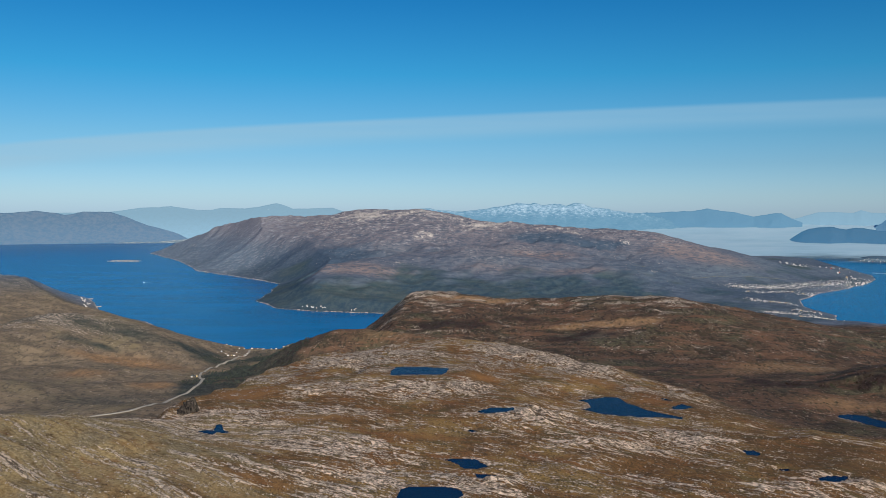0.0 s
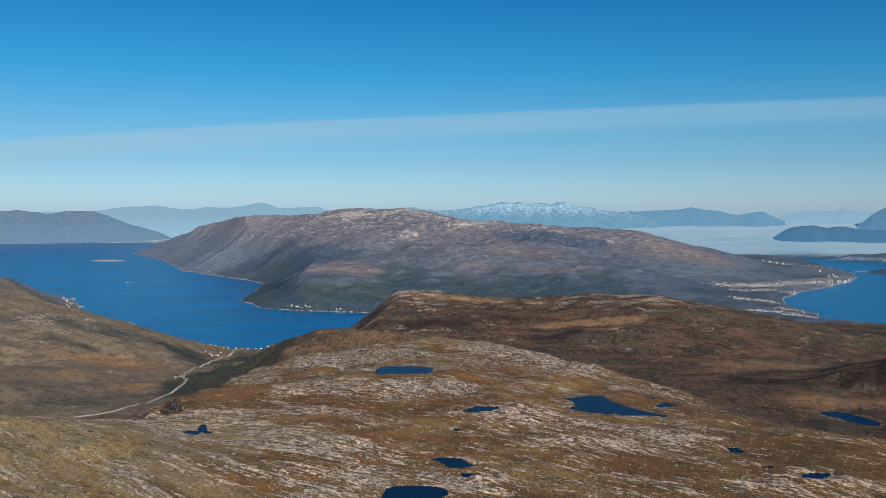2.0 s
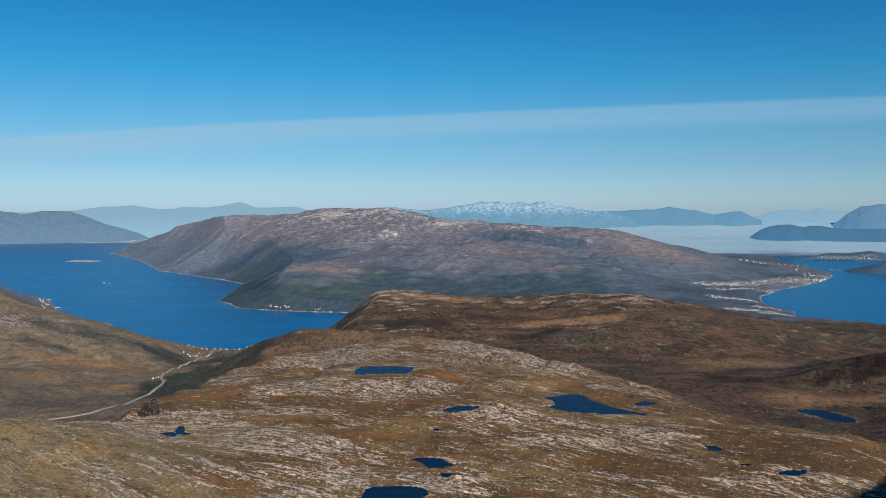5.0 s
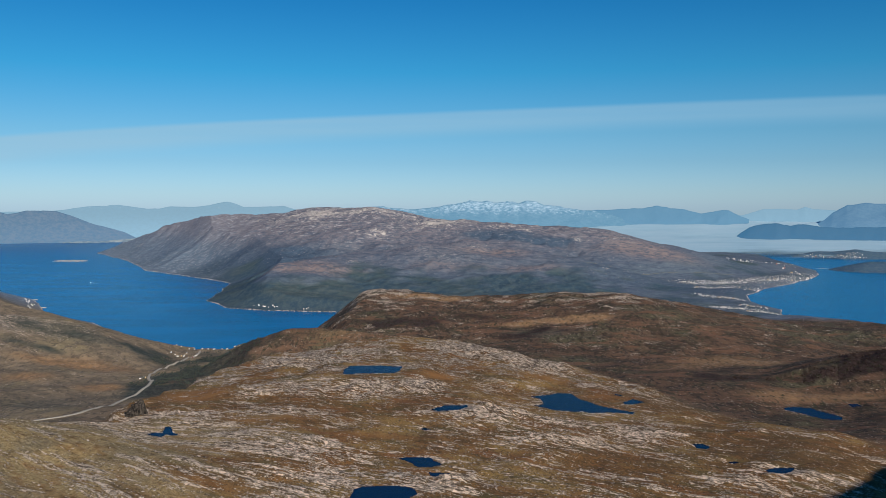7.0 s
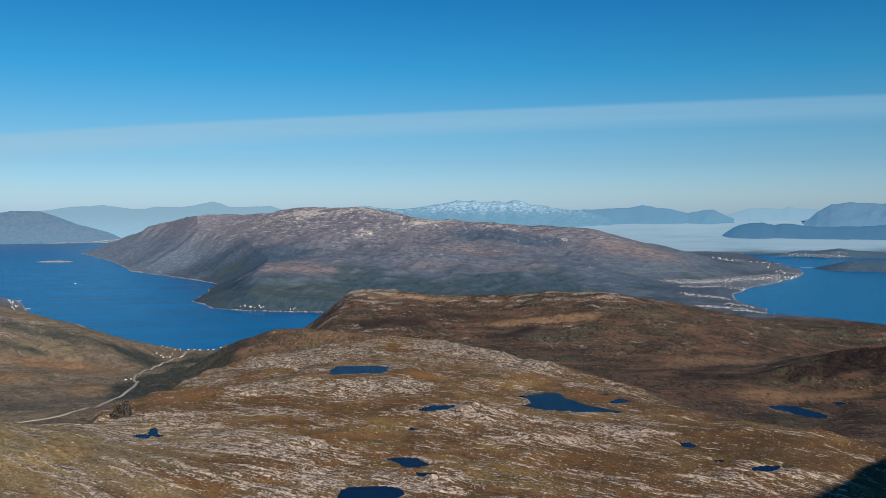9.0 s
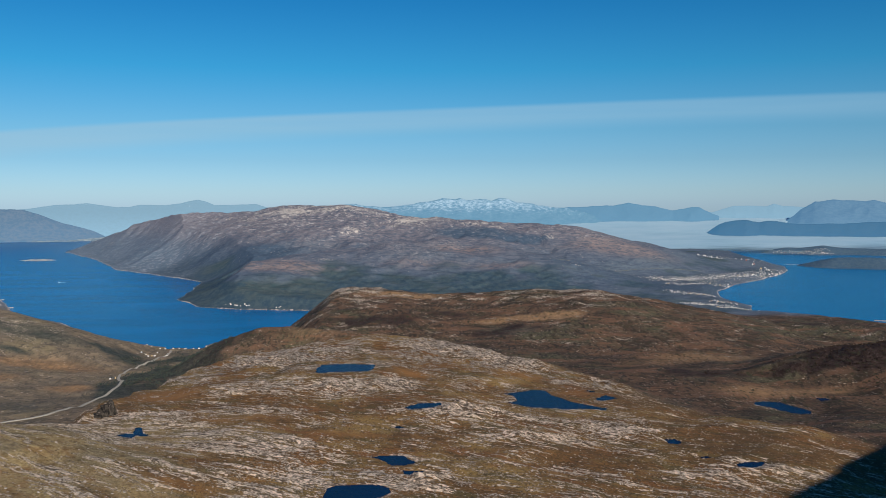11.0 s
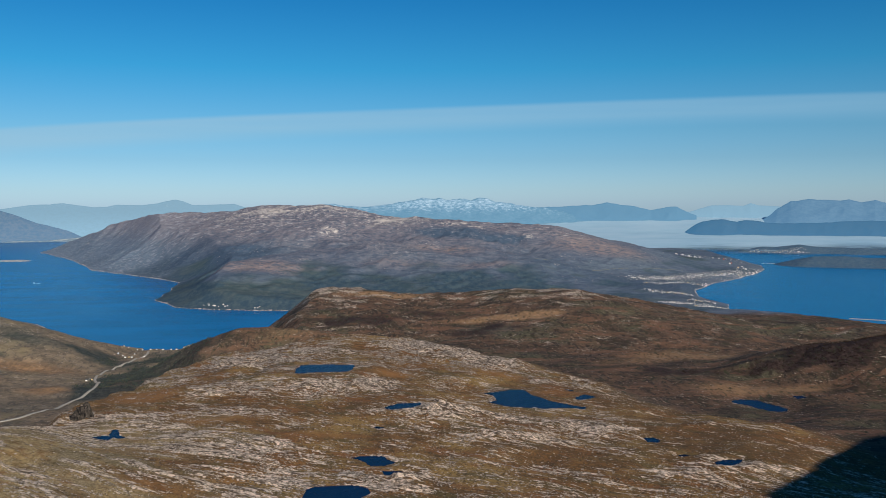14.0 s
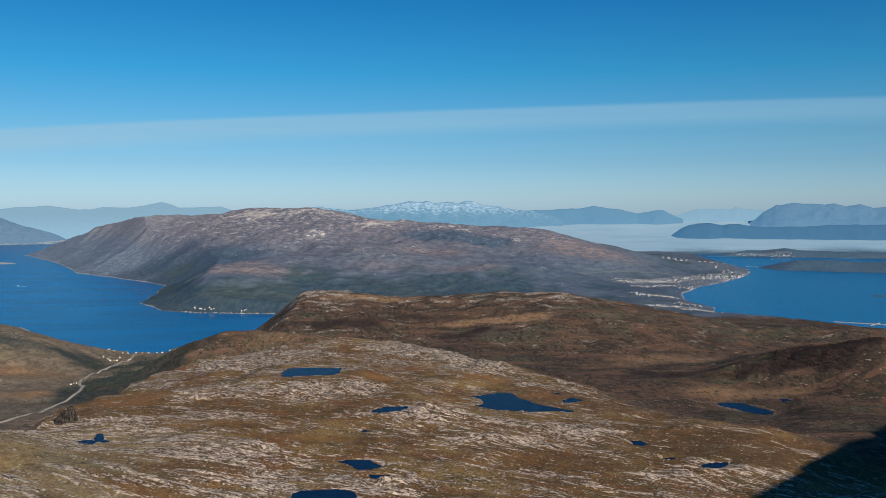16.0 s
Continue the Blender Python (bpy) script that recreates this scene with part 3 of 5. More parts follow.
def land(x, y):
    """Height of the ground, and how much of it is rock, wood, grass and haze-tinted far heath."""
    dist = np.hypot(x, y)
    # far marks the ground that takes the haze-blue colours
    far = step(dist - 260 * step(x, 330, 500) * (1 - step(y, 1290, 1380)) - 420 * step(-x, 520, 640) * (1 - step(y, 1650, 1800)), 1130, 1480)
    base = spread(x, y, VALLEYS + AROUND)
    big = rough(x, y, 170, 1) * 0.6 + rough(x, y, 75, 2) * 0.4
    east = step(x, 250, 600) * step(dist, 1500, 1900)
    z = base
    z = higher(z, ridge(x, y, MASSIF, 0.28 + 0.03 * step(x, 150, 520), 0.3, 60, 400), 12)
    z = higher(z, ridge(x, y, MASSIF_SPUR, 0.24, 0.22, 40), 8)
    z = higher(z, ridge(x, y, MASSIF_BENCH, 0.21, 0.3, 40), 8)
    trough = np.full(x.shape, 1e9)
    for a, b in segments([(-540, 1880), (-430, 1960), (-330, 2060), (-200, 2120), (-60, 2140)]):
        trough = np.minimum(trough, nearest(x, y, a, b)[1])
    z = z - 30 * np.exp(-(trough / 75) ** 2) * step(z, 6, 40)
    hill = ridge(x, y, MID_HILL, 0.19, 0.34, 18)
    hill = hill - 0.62 * np.maximum(-108 + 0.05 * (y - 1050) + 8 * rough(x, y, 40, 50) - x, 0)
    z = higher(z, hill, 5)
    z = higher(z, ridge(x, y, WEST_HILL, 0.26, 0.30, 25), 5)
    z = higher(z, ridge(x, y, WEST_BACK, 0.16, 0.2, 40), 5)
    z = higher(z, ridge(x, y, WOOD_HILL, 0.55, 0.3, 12), 3)
    z = higher(z, ridge(x, y, KNOLL, 0.75, 0.6, 22), 3)
    off = outside(x, y, PLATEAU) + 5 * rough(x, y, 28, 5) + 2.5 * rough(x, y, 11, 6)
    table = spread(x, y, PLATEAU_Z + PLATEAU_MID) - np.maximum(off, 0) * (0.30 + 0.55 * step(-x, 80, 180))
    z = higher(z, table, 3)
    z = higher(z, ridge(x, y, SHADE_RIDGE, 0.75, 0.8, 10), 4)
    near_table = step(-off, -25, 10)
    # a corrie with a dark wall bitten into the massif's flank
    wall = x + 0.3 * (y - 2230) + 14 * rough(x, y, 45, 40) + 6 * rough(x, y, 16, 42)
    bite = step(wall, 130, 280) * (1 - step(wall, 300, 326))
    inner = 2300 - 0.12 * (x - 100) + 22 * rough(x, y, 50, 41) - y
    z = z - 9 * bite * step(inner, 0, 40) * (1 - step(inner, 70, 240))
    # relief, calmer on the low ground
    calm = 0.2 + 0.8 * step(z, 4, 34)
    z = z + calm * big * (3.0 + 4.5 * far - 1.5 * near_table) * (1 - 0.8 * east)
    fold = 1 - np.abs(rough(x, y, 46, 3))
    z = z + calm * (fold - 0.6) * (2.2 + 1.4 * far) * (1 - 0.8 * east) + rough(x, y, 18, 4) * (0.8 + 0.5 * far) * (1 - 0.7 * east)
    z = lower(z, trough_over(x, y, GLEN, 0.42, 0.75, 28) + 1.2 * rough(x, y, 40, 90), 4)
    # tilted beds across the plateau, bent to fit the camera's view: u runs along them, v across
    v = 0.8 * (y + 0.52 * x + 46 * np.log(np.cosh(x / 130)) - 0.45 * np.maximum(-x - 100, 0) * (1 - step(y, 380, 430))) + 3.5 * rough(x, y, 60, 8) + 1.2 * rough(x, y, 19, 7)
    u = 1.4 * x
    zone = glow(x, y, ROCKS) - glow(x, y, HEATHS)
    strata = rough(u / 5.0, v, 3.4, 9) * 0.5 + rough(u / 5.0, v, 1.7, 10) * 0.5
    patches = rough(x, y, 62, 11) * 0.3 + rough(u / 3.2, v, 8, 12) * 0.7
    knobs = np.abs(rough(u / 1.5, v, 13, 13)) * 0.45 + np.abs(rough(u / 1.4, v, 6, 17)) * 0.35 + np.abs(rough(x, y, 3.0, 18)) * 0.20
    slab = step(-x - 0.25 * (y - 350), 10, 75) * (1 - step(y, 445, 510))
    thin = rough(u / 11, v, 1.9, 55) * 0.5 + rough(u / 9, v, 4.5, 56) * 0.5
    strata = strata * (1 - slab) + thin * slab
    knobs = knobs * (1 - 0.75 * slab) + 0.21 * slab
    close = 1 - step(dist, 700, 1000)
    # low ledges where the tilted beds crop out
    beds = (v + 1.2 * rough(x, y, 9, 71)) / 5.2
    saw = beds - np.floor(beds)
    ledge = step(saw, 0.0, 0.16) - saw
    bare = step(zone + 0.35 * patches + 0.18 * step(y, 560, 700), 0.0, 0.8)
    z = z + close * near_table * ((0.25 + 1.5 * bare * (1 - 0.75 * slab) * (1 - 0.7 * step(x, 40, 90) * (1 - step(y, 480, 540)))) * (knobs * 3.0 - 0.8) + (0.5 + 0.6 * bare) * np.maximum(strata, -0.2) + (0.25 + 0.9 * bare) * ledge * (1 - 0.65 * slab))
    gully = (0.4 - np.abs(rough(x, y, 95, 19))) * 6 + (0.4 - np.abs(rough(x, y, 40, 24))) * 3 + (0.4 - np.abs(rough(x, y, 17, 25))) * 1.6
    z = z + (1 - close) * (0.9 * rough(x, y, 9, 14) + far * calm * gully * (1 - 0.85 * east))
    rock = 0.14 + 0.85 * zone + 0.36 * patches + (0.55 + 0.40 * slab) * strata + 0.45 * (knobs - 0.28) + 0.10 * step(y, 520, 640) * (1 - step(x, 90, 150)) - 0.10 * step(x, 50, 120) - 0.06 * step(x, 150, 230)
    rock = rock + 0.35 * (np.abs(saw - 0.12) < 0.12) * (0.3 + 0.7 * bare) * (1 - 0.5 * slab) - 0.02 * slab
    rock = rock * near_table + (-0.22 + 0.30 * patches) * (1 - near_table) * (1 - far)
    on_hill = (1 - near_table) * (1 - step(np.abs(z - hill), 6, 14))
    rock = rock + on_hill * (0.40 * step(hill, 60, 71) + 0.22 * step(-x, 10, 80) * step(hill, 22, 50) + 0.60 * rough(x * 0.5, y, 7, 83))
    rock = rock + 0.28 * (1 - near_table) * (1 - far) * step(x, -700, -520) * step(-x, 330, 480) * step(y, 780, 1000)
    # far fells: pale ribs of rock on the crests and in the corrie
    ribs = np.abs(rough(x * 0.6 + y * 0.3, y - x * 0.3, 26, 15)) * 0.5 + np.abs(rough(x * 0.7 - y * 0.3, y + x * 0.3, 13, 16)) * 0.5
    high = step(z, 70, 175)
    outcrop = glow(x, y, PALE_FAR)
    rock = rock * (1 - far) + far * (-0.30 + 0.9 * (0.35 - ribs) + 0.42 * high) + outcrop * np.where(far > 0.5, 0.75 + 0.9 * (0.30 - ribs), 0.55)
    tint = glow(x, y, TINTS) + glow(x, y, VALE_TINTS) + glow(x, y, HEATH_TINTS)
    # shores
    wet = np.minimum(outside(x, y, FJORD) + 6 * rough(x, y, 60, 20), outside(x, y, SOUND) + 5 * rough(x, y, 50, 21))
    z = np.where(wet > 0, lower(z, 0.6 + 0.20 * np.maximum(wet, 0) + 0.0022 * np.maximum(wet, 0) ** 2, 1.0), -0.4 - np.minimum(8.0, -0.2 * wet))
    strand = np.where((wet > -2) & (wet < 2.5 + 2.5 * rough(x, y, 25, 53)), 0.75, 0.0)
    rock = np.maximum(rock, strand)
    # islands in the sound and the fjord
    isles = np.maximum(ridge(x, y, ISLE_TOWN, 0.22, 0.3, 12), ridge(x, y, ISLE_BACK, 0.28, 0.3, 12)) + 2 * rough(x, y, 90, 44) + rough(x, y, 30, 45)
    islet = ridge(x, y, [(-1310, 2945, 3.4), (-1255, 2945, 4.2)], 0.14, 0.14, 5)
    isles = np.maximum(isles, islet)
    away = (wet < 0) & (x > 900)
    rock = np.where(islet > 0, 0.9, rock)
    tint = np.where(away, -1.0, tint)
    rock = np.where(away & (islet <= 0), -0.6, rock)
    isles = np.maximum(isles, ridge(x, y, [(985, 1705, 1.6), (1030, 1690, 2.0)], 0.12, 0.12, 4))
    z = np.maximum(z, np.where(wet < 0, isles, -9))
    # tarns
    for tarn in TARNS:
        q = tarn_reach(x, y, tarn)
        level = tarn[0]
        bowl = level - 0.9 * (1 - np.minimum(q, 1)) ** 0.5 - 0.05
        shore = level + 0.12 + np.maximum(z - level, 0.0) * step(q, 1.0, 2.4)
        shore = shore + np.minimum(z - level, 0.0) * step(q, 1.7, 2.8)
        z = np.where(q < 1, bowl, np.where(q < 2.8, shore, z))
        rock = np.where(q < 1.0, 0.1, rock + 0.15 * (q > 1) * (q < 1.3))
    # woods keep to the low, sheltered slopes, and are thinned far off in place of haze
    lumps = (rough(x, y, 90, 30) * 0.5 + rough(x, y, 32, 31) * 0.5) * (1 + 0.8 * far)
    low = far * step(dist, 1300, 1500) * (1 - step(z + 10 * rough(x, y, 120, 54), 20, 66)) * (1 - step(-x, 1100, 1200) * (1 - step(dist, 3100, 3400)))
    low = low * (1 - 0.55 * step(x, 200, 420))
    # thinned with distance: haze paleness put into the wood mask
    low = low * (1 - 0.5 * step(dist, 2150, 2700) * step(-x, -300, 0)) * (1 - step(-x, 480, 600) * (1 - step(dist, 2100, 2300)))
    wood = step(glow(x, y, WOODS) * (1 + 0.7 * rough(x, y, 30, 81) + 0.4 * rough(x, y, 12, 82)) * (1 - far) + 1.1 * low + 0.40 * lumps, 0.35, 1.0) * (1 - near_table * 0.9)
    built = np.exp(-((outside(x, y, TOWN) - 10) / 40).clip(0, 4) ** 2)
    # the left flank loses wood so that its haze-blued ground shows
    wood = wood * (1 - 0.25 * built) * np.where(away, 0.0, 1.0) * (1 - 0.75 * step(-x, 460, 640) * step(y, 1850, 2050))
    rock = rock - 0.5 * wood * (1 - strand)
    grass = step(-x - 60 + 50 * patches, 0, 110) * (1 - step(dist, 430, 520))
    bed = np.stack([u, v, z], 1)
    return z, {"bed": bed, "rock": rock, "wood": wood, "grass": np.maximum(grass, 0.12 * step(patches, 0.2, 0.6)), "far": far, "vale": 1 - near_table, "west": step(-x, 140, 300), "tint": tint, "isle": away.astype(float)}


def mesh_from(name, verts, faces):
    me = bpy.data.meshes.new(name)
    me.vertices.add(len(verts))
    me.vertices.foreach_set("co", np.ascontiguousarray(verts, np.float32).ravel())
    faces = np.ascontiguousarray(faces, np.int32)
    me.loops.add(faces.size)
    me.loops.foreach_set("vertex_index", faces.ravel())
    me.polygons.add(len(faces))
    me.polygons.foreach_set("loop_start", np.arange(0, faces.size, faces.shape[1], dtype=np.int32))
    me.update(calc_edges=True)
    me.validate()
    return me


def grid_faces(rows, cols, closed=False):
    r, c = np.meshgrid(np.arange(rows - 1), np.arange(cols if closed else cols - 1), indexing="ij")
    r, c = r.ravel(), c.ravel()
    d = (c + 1) % cols
    return np.stack([r * cols + c, r * cols + d, (r + 1) * cols + d, (r + 1) * cols + c], 1)


def smooth(me):
    me.polygons.foreach_set("use_smooth", np.ones(len(me.polygons), bool))


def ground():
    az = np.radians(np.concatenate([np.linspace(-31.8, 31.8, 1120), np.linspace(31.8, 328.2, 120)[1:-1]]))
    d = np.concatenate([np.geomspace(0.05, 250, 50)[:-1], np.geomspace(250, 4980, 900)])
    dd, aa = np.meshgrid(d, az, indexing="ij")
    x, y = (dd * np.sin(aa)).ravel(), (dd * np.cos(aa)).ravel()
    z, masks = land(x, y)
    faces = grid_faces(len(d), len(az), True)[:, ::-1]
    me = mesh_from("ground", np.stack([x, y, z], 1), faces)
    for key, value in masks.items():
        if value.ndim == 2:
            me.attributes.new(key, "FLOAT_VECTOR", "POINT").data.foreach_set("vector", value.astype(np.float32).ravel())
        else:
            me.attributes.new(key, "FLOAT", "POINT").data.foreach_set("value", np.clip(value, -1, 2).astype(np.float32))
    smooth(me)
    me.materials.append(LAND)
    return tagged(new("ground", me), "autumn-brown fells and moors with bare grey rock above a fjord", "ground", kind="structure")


def disc(name, material, ring):
    me = mesh_from(name, np.array(ring), np.array([[0, i, i + 1] for i in range(1, len(ring) - 1)]))
    me.materials.append(material)
    return new(name, me)


ground()
sea_ring = [(4990 * math.sin(k * math.tau / 128), 4990 * math.cos(k * math.tau / 128)) for k in range(128)]
tagged(disc("water", SEA, [(0, 0, 0)] + [(x, y, 0) for x, y in sea_ring] + [(*sea_ring[0], 0)]), "deep blue fjord and sound, calm with faint ripples", "sea", kind="structure")
for tarn in TARNS:
    level, ring = tarn
    xs, ys = [p[0] for p in ring], [p[1] for p in ring]
    a, b = 0.62 * (max(xs) - min(xs)) + 2.5, 0.62 * (max(ys) - min(ys)) + 2.5
    brim_ = [((max(xs) + min(xs)) / 2 + a * math.cos(-k * math.tau / 48), (max(ys) + min(ys)) / 2 + b * math.sin(-k * math.tau / 48), level) for k in range(48)]
    tagged(disc("tarn", TARN, [((max(xs) + min(xs)) / 2, (max(ys) + min(ys)) / 2, level)] + brim_ + [brim_[0]]), "small dark blue tarn between rock and heath", "tarn", "tarns on the plateau", "structure")


# ---- helpers for things ----
def plain(name, color, rough_=0.8, spread_=0.12, scale=2.0, **more):
    n = Nodes(name)
    worn = n.noise(scale, 4, 0.65)
    return n.done(n.mix(n.span(worn, 0.3, 0.7), tuple(c * (1 - spread_) for c in color), tuple(min(1, c * (1 + spread_)) for c in color)), rough_, **more)


def part(name, bm, material, parent=None, label=""):
    me = bpy.data.meshes.new(name)
    bm.to_mesh(me)
    bm.free()
    me.materials.append(material)
    ob = new(name, me)
    ob.parent = parent
    return tagged(ob, label) if label else ob


def block(bm, lo, hi):
    (x0, y0, z0), (x1, y1, z1) = lo, hi
    v = [bm.verts.new(c) for c in ((x0, y0, z0), (x1, y0, z0), (x1, y1, z0), (x0, y1, z0), (x0, y0, z1), (x1, y0, z1), (x1, y1, z1), (x0, y1, z1))]
    for f in ((0, 3, 2, 1), (4, 5, 6, 7), (0, 1, 5, 4), (1, 2, 6, 5), (2, 3, 7, 6), (3, 0, 4, 7)):
        bm.faces.new([v[i] for i in f])
    return bm


def height(x, y):
    return land(np.atleast_1d(np.asarray(x, float)), np.atleast_1d(np.asarray(y, float)))[0]


# ---- far ranges behind the water: plain backdrops, pale with a distance haze put in as glow ----
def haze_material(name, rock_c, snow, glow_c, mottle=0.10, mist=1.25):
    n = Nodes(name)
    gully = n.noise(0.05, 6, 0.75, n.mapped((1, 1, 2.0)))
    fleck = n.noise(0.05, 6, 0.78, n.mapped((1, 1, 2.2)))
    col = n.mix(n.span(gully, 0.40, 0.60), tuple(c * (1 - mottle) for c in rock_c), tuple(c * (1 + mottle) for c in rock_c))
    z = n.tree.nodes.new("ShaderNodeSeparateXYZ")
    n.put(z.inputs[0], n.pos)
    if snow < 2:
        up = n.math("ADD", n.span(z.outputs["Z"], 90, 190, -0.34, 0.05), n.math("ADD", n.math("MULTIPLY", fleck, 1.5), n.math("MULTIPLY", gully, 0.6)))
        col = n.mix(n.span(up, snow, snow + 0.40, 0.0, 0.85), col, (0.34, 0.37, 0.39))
    # the glow that stands in for the air between is paler low down
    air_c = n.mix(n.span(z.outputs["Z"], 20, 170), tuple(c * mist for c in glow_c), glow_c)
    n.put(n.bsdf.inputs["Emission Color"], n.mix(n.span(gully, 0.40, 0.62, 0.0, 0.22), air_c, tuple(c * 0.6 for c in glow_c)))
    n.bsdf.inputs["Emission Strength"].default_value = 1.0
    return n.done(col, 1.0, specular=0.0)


def far_range(name, label, dist, depth, crest, material, seed, jag=10.0, base=0.0):
    """A mountain range on an arc; crest: degrees to the right of straight ahead and height."""
    az = np.linspace(crest[0][0], crest[-1][0], max(60, int(abs(crest[-1][0] - crest[0][0]) * 16)))
    top = np.interp(az, [c[0] for c in crest], [c[1] for c in crest])
    ks = np.concatenate([np.linspace(0, 1, 26), np.linspace(1, 0, 5)[1:]])
    place = np.concatenate([np.linspace(-1, 0, 26), np.linspace(0, 0.25, 5)[1:]])
    kk, aa = np.meshgrid(ks, np.radians(az), indexing="ij")
    dd = dist + depth * np.meshgrid(place, az, indexing="ij")[0]
    x, y = dd * np.sin(aa), dd * np.cos(aa)
    folds = 1 - np.abs(rough(x, y, 150, seed)) * 0.7 - np.abs(rough(x, y, 60, seed + 1)) * 0.3
    rise = kk ** 0.8 * (0.62 + 0.38 * folds) * (1 - kk ** 3) + kk ** 4
    rise = np.minimum(rise, 1.0)
    z = base - 6 + (top[None, :] - base + 6) * rise
    z = z + kk * jag * (0.5 * rough(x, y, 90, seed + 2) + 0.6 * (0.4 - np.abs(rough(x, y, 48, seed + 3))) + 0.35 * (0.4 - np.abs(rough(x, y, 18, seed + 4))))
    me = mesh_from(name, np.stack([x.ravel(), y.ravel(), z.ravel()], 1), grid_faces(len(ks), len(az))[:, ::-1])
    smooth(me)
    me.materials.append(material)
    return tagged(new(name, me), label, "mountains", kind="structure")


def arc(pts, shift=0.0):
    return [(a, z + shift) for a, z in pts]


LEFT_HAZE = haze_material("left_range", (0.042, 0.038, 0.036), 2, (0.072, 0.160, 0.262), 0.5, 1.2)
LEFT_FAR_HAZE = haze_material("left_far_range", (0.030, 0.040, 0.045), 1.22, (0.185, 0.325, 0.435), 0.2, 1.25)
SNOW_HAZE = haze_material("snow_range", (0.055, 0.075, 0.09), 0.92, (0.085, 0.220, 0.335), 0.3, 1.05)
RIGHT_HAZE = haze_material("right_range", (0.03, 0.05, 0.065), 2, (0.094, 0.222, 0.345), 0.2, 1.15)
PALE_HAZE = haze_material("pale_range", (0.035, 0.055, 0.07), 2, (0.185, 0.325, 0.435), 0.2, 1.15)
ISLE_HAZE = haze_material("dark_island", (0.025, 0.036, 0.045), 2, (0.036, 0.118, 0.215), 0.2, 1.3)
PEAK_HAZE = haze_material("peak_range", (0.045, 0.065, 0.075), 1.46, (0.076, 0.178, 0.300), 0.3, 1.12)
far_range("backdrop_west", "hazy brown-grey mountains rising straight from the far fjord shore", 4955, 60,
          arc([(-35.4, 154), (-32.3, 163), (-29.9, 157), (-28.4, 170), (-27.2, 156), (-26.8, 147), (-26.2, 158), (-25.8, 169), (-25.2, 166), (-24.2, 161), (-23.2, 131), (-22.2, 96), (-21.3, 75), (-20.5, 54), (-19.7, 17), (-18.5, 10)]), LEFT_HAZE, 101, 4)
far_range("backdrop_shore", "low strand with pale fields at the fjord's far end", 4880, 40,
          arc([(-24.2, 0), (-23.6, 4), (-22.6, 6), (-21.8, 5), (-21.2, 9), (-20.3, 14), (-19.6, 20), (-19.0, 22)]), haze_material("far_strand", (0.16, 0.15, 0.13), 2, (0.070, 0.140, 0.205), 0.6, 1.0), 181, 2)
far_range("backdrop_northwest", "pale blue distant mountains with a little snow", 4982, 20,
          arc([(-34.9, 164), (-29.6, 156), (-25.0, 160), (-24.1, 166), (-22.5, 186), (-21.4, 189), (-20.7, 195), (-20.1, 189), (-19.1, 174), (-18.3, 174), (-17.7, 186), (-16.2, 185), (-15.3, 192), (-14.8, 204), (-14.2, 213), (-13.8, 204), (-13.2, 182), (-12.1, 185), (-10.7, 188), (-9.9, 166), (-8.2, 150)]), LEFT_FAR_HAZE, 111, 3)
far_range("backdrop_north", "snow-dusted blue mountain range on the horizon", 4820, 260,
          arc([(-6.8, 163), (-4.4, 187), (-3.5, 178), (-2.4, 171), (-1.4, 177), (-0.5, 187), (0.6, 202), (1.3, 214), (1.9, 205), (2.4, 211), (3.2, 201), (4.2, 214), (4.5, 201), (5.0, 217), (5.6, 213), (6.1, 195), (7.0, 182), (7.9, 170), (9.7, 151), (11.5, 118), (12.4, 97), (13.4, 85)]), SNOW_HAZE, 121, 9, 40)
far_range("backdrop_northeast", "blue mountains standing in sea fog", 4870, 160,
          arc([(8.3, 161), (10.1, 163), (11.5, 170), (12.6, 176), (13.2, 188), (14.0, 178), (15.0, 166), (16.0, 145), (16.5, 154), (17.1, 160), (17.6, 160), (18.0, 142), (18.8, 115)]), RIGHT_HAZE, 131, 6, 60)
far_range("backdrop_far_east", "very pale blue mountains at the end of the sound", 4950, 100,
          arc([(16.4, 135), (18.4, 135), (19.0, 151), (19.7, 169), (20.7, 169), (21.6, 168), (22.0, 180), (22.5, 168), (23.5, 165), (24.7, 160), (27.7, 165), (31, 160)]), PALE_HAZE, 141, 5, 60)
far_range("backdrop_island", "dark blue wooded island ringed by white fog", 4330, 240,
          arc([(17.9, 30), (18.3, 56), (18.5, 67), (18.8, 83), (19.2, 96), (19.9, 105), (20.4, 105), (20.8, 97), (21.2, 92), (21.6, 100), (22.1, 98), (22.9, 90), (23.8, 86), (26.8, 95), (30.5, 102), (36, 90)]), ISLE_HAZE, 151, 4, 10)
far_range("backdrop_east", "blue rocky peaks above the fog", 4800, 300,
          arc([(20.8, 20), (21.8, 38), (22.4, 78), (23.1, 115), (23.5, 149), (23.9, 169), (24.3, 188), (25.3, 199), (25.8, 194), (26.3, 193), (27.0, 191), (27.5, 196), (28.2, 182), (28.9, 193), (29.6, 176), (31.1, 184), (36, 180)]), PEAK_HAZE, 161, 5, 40)


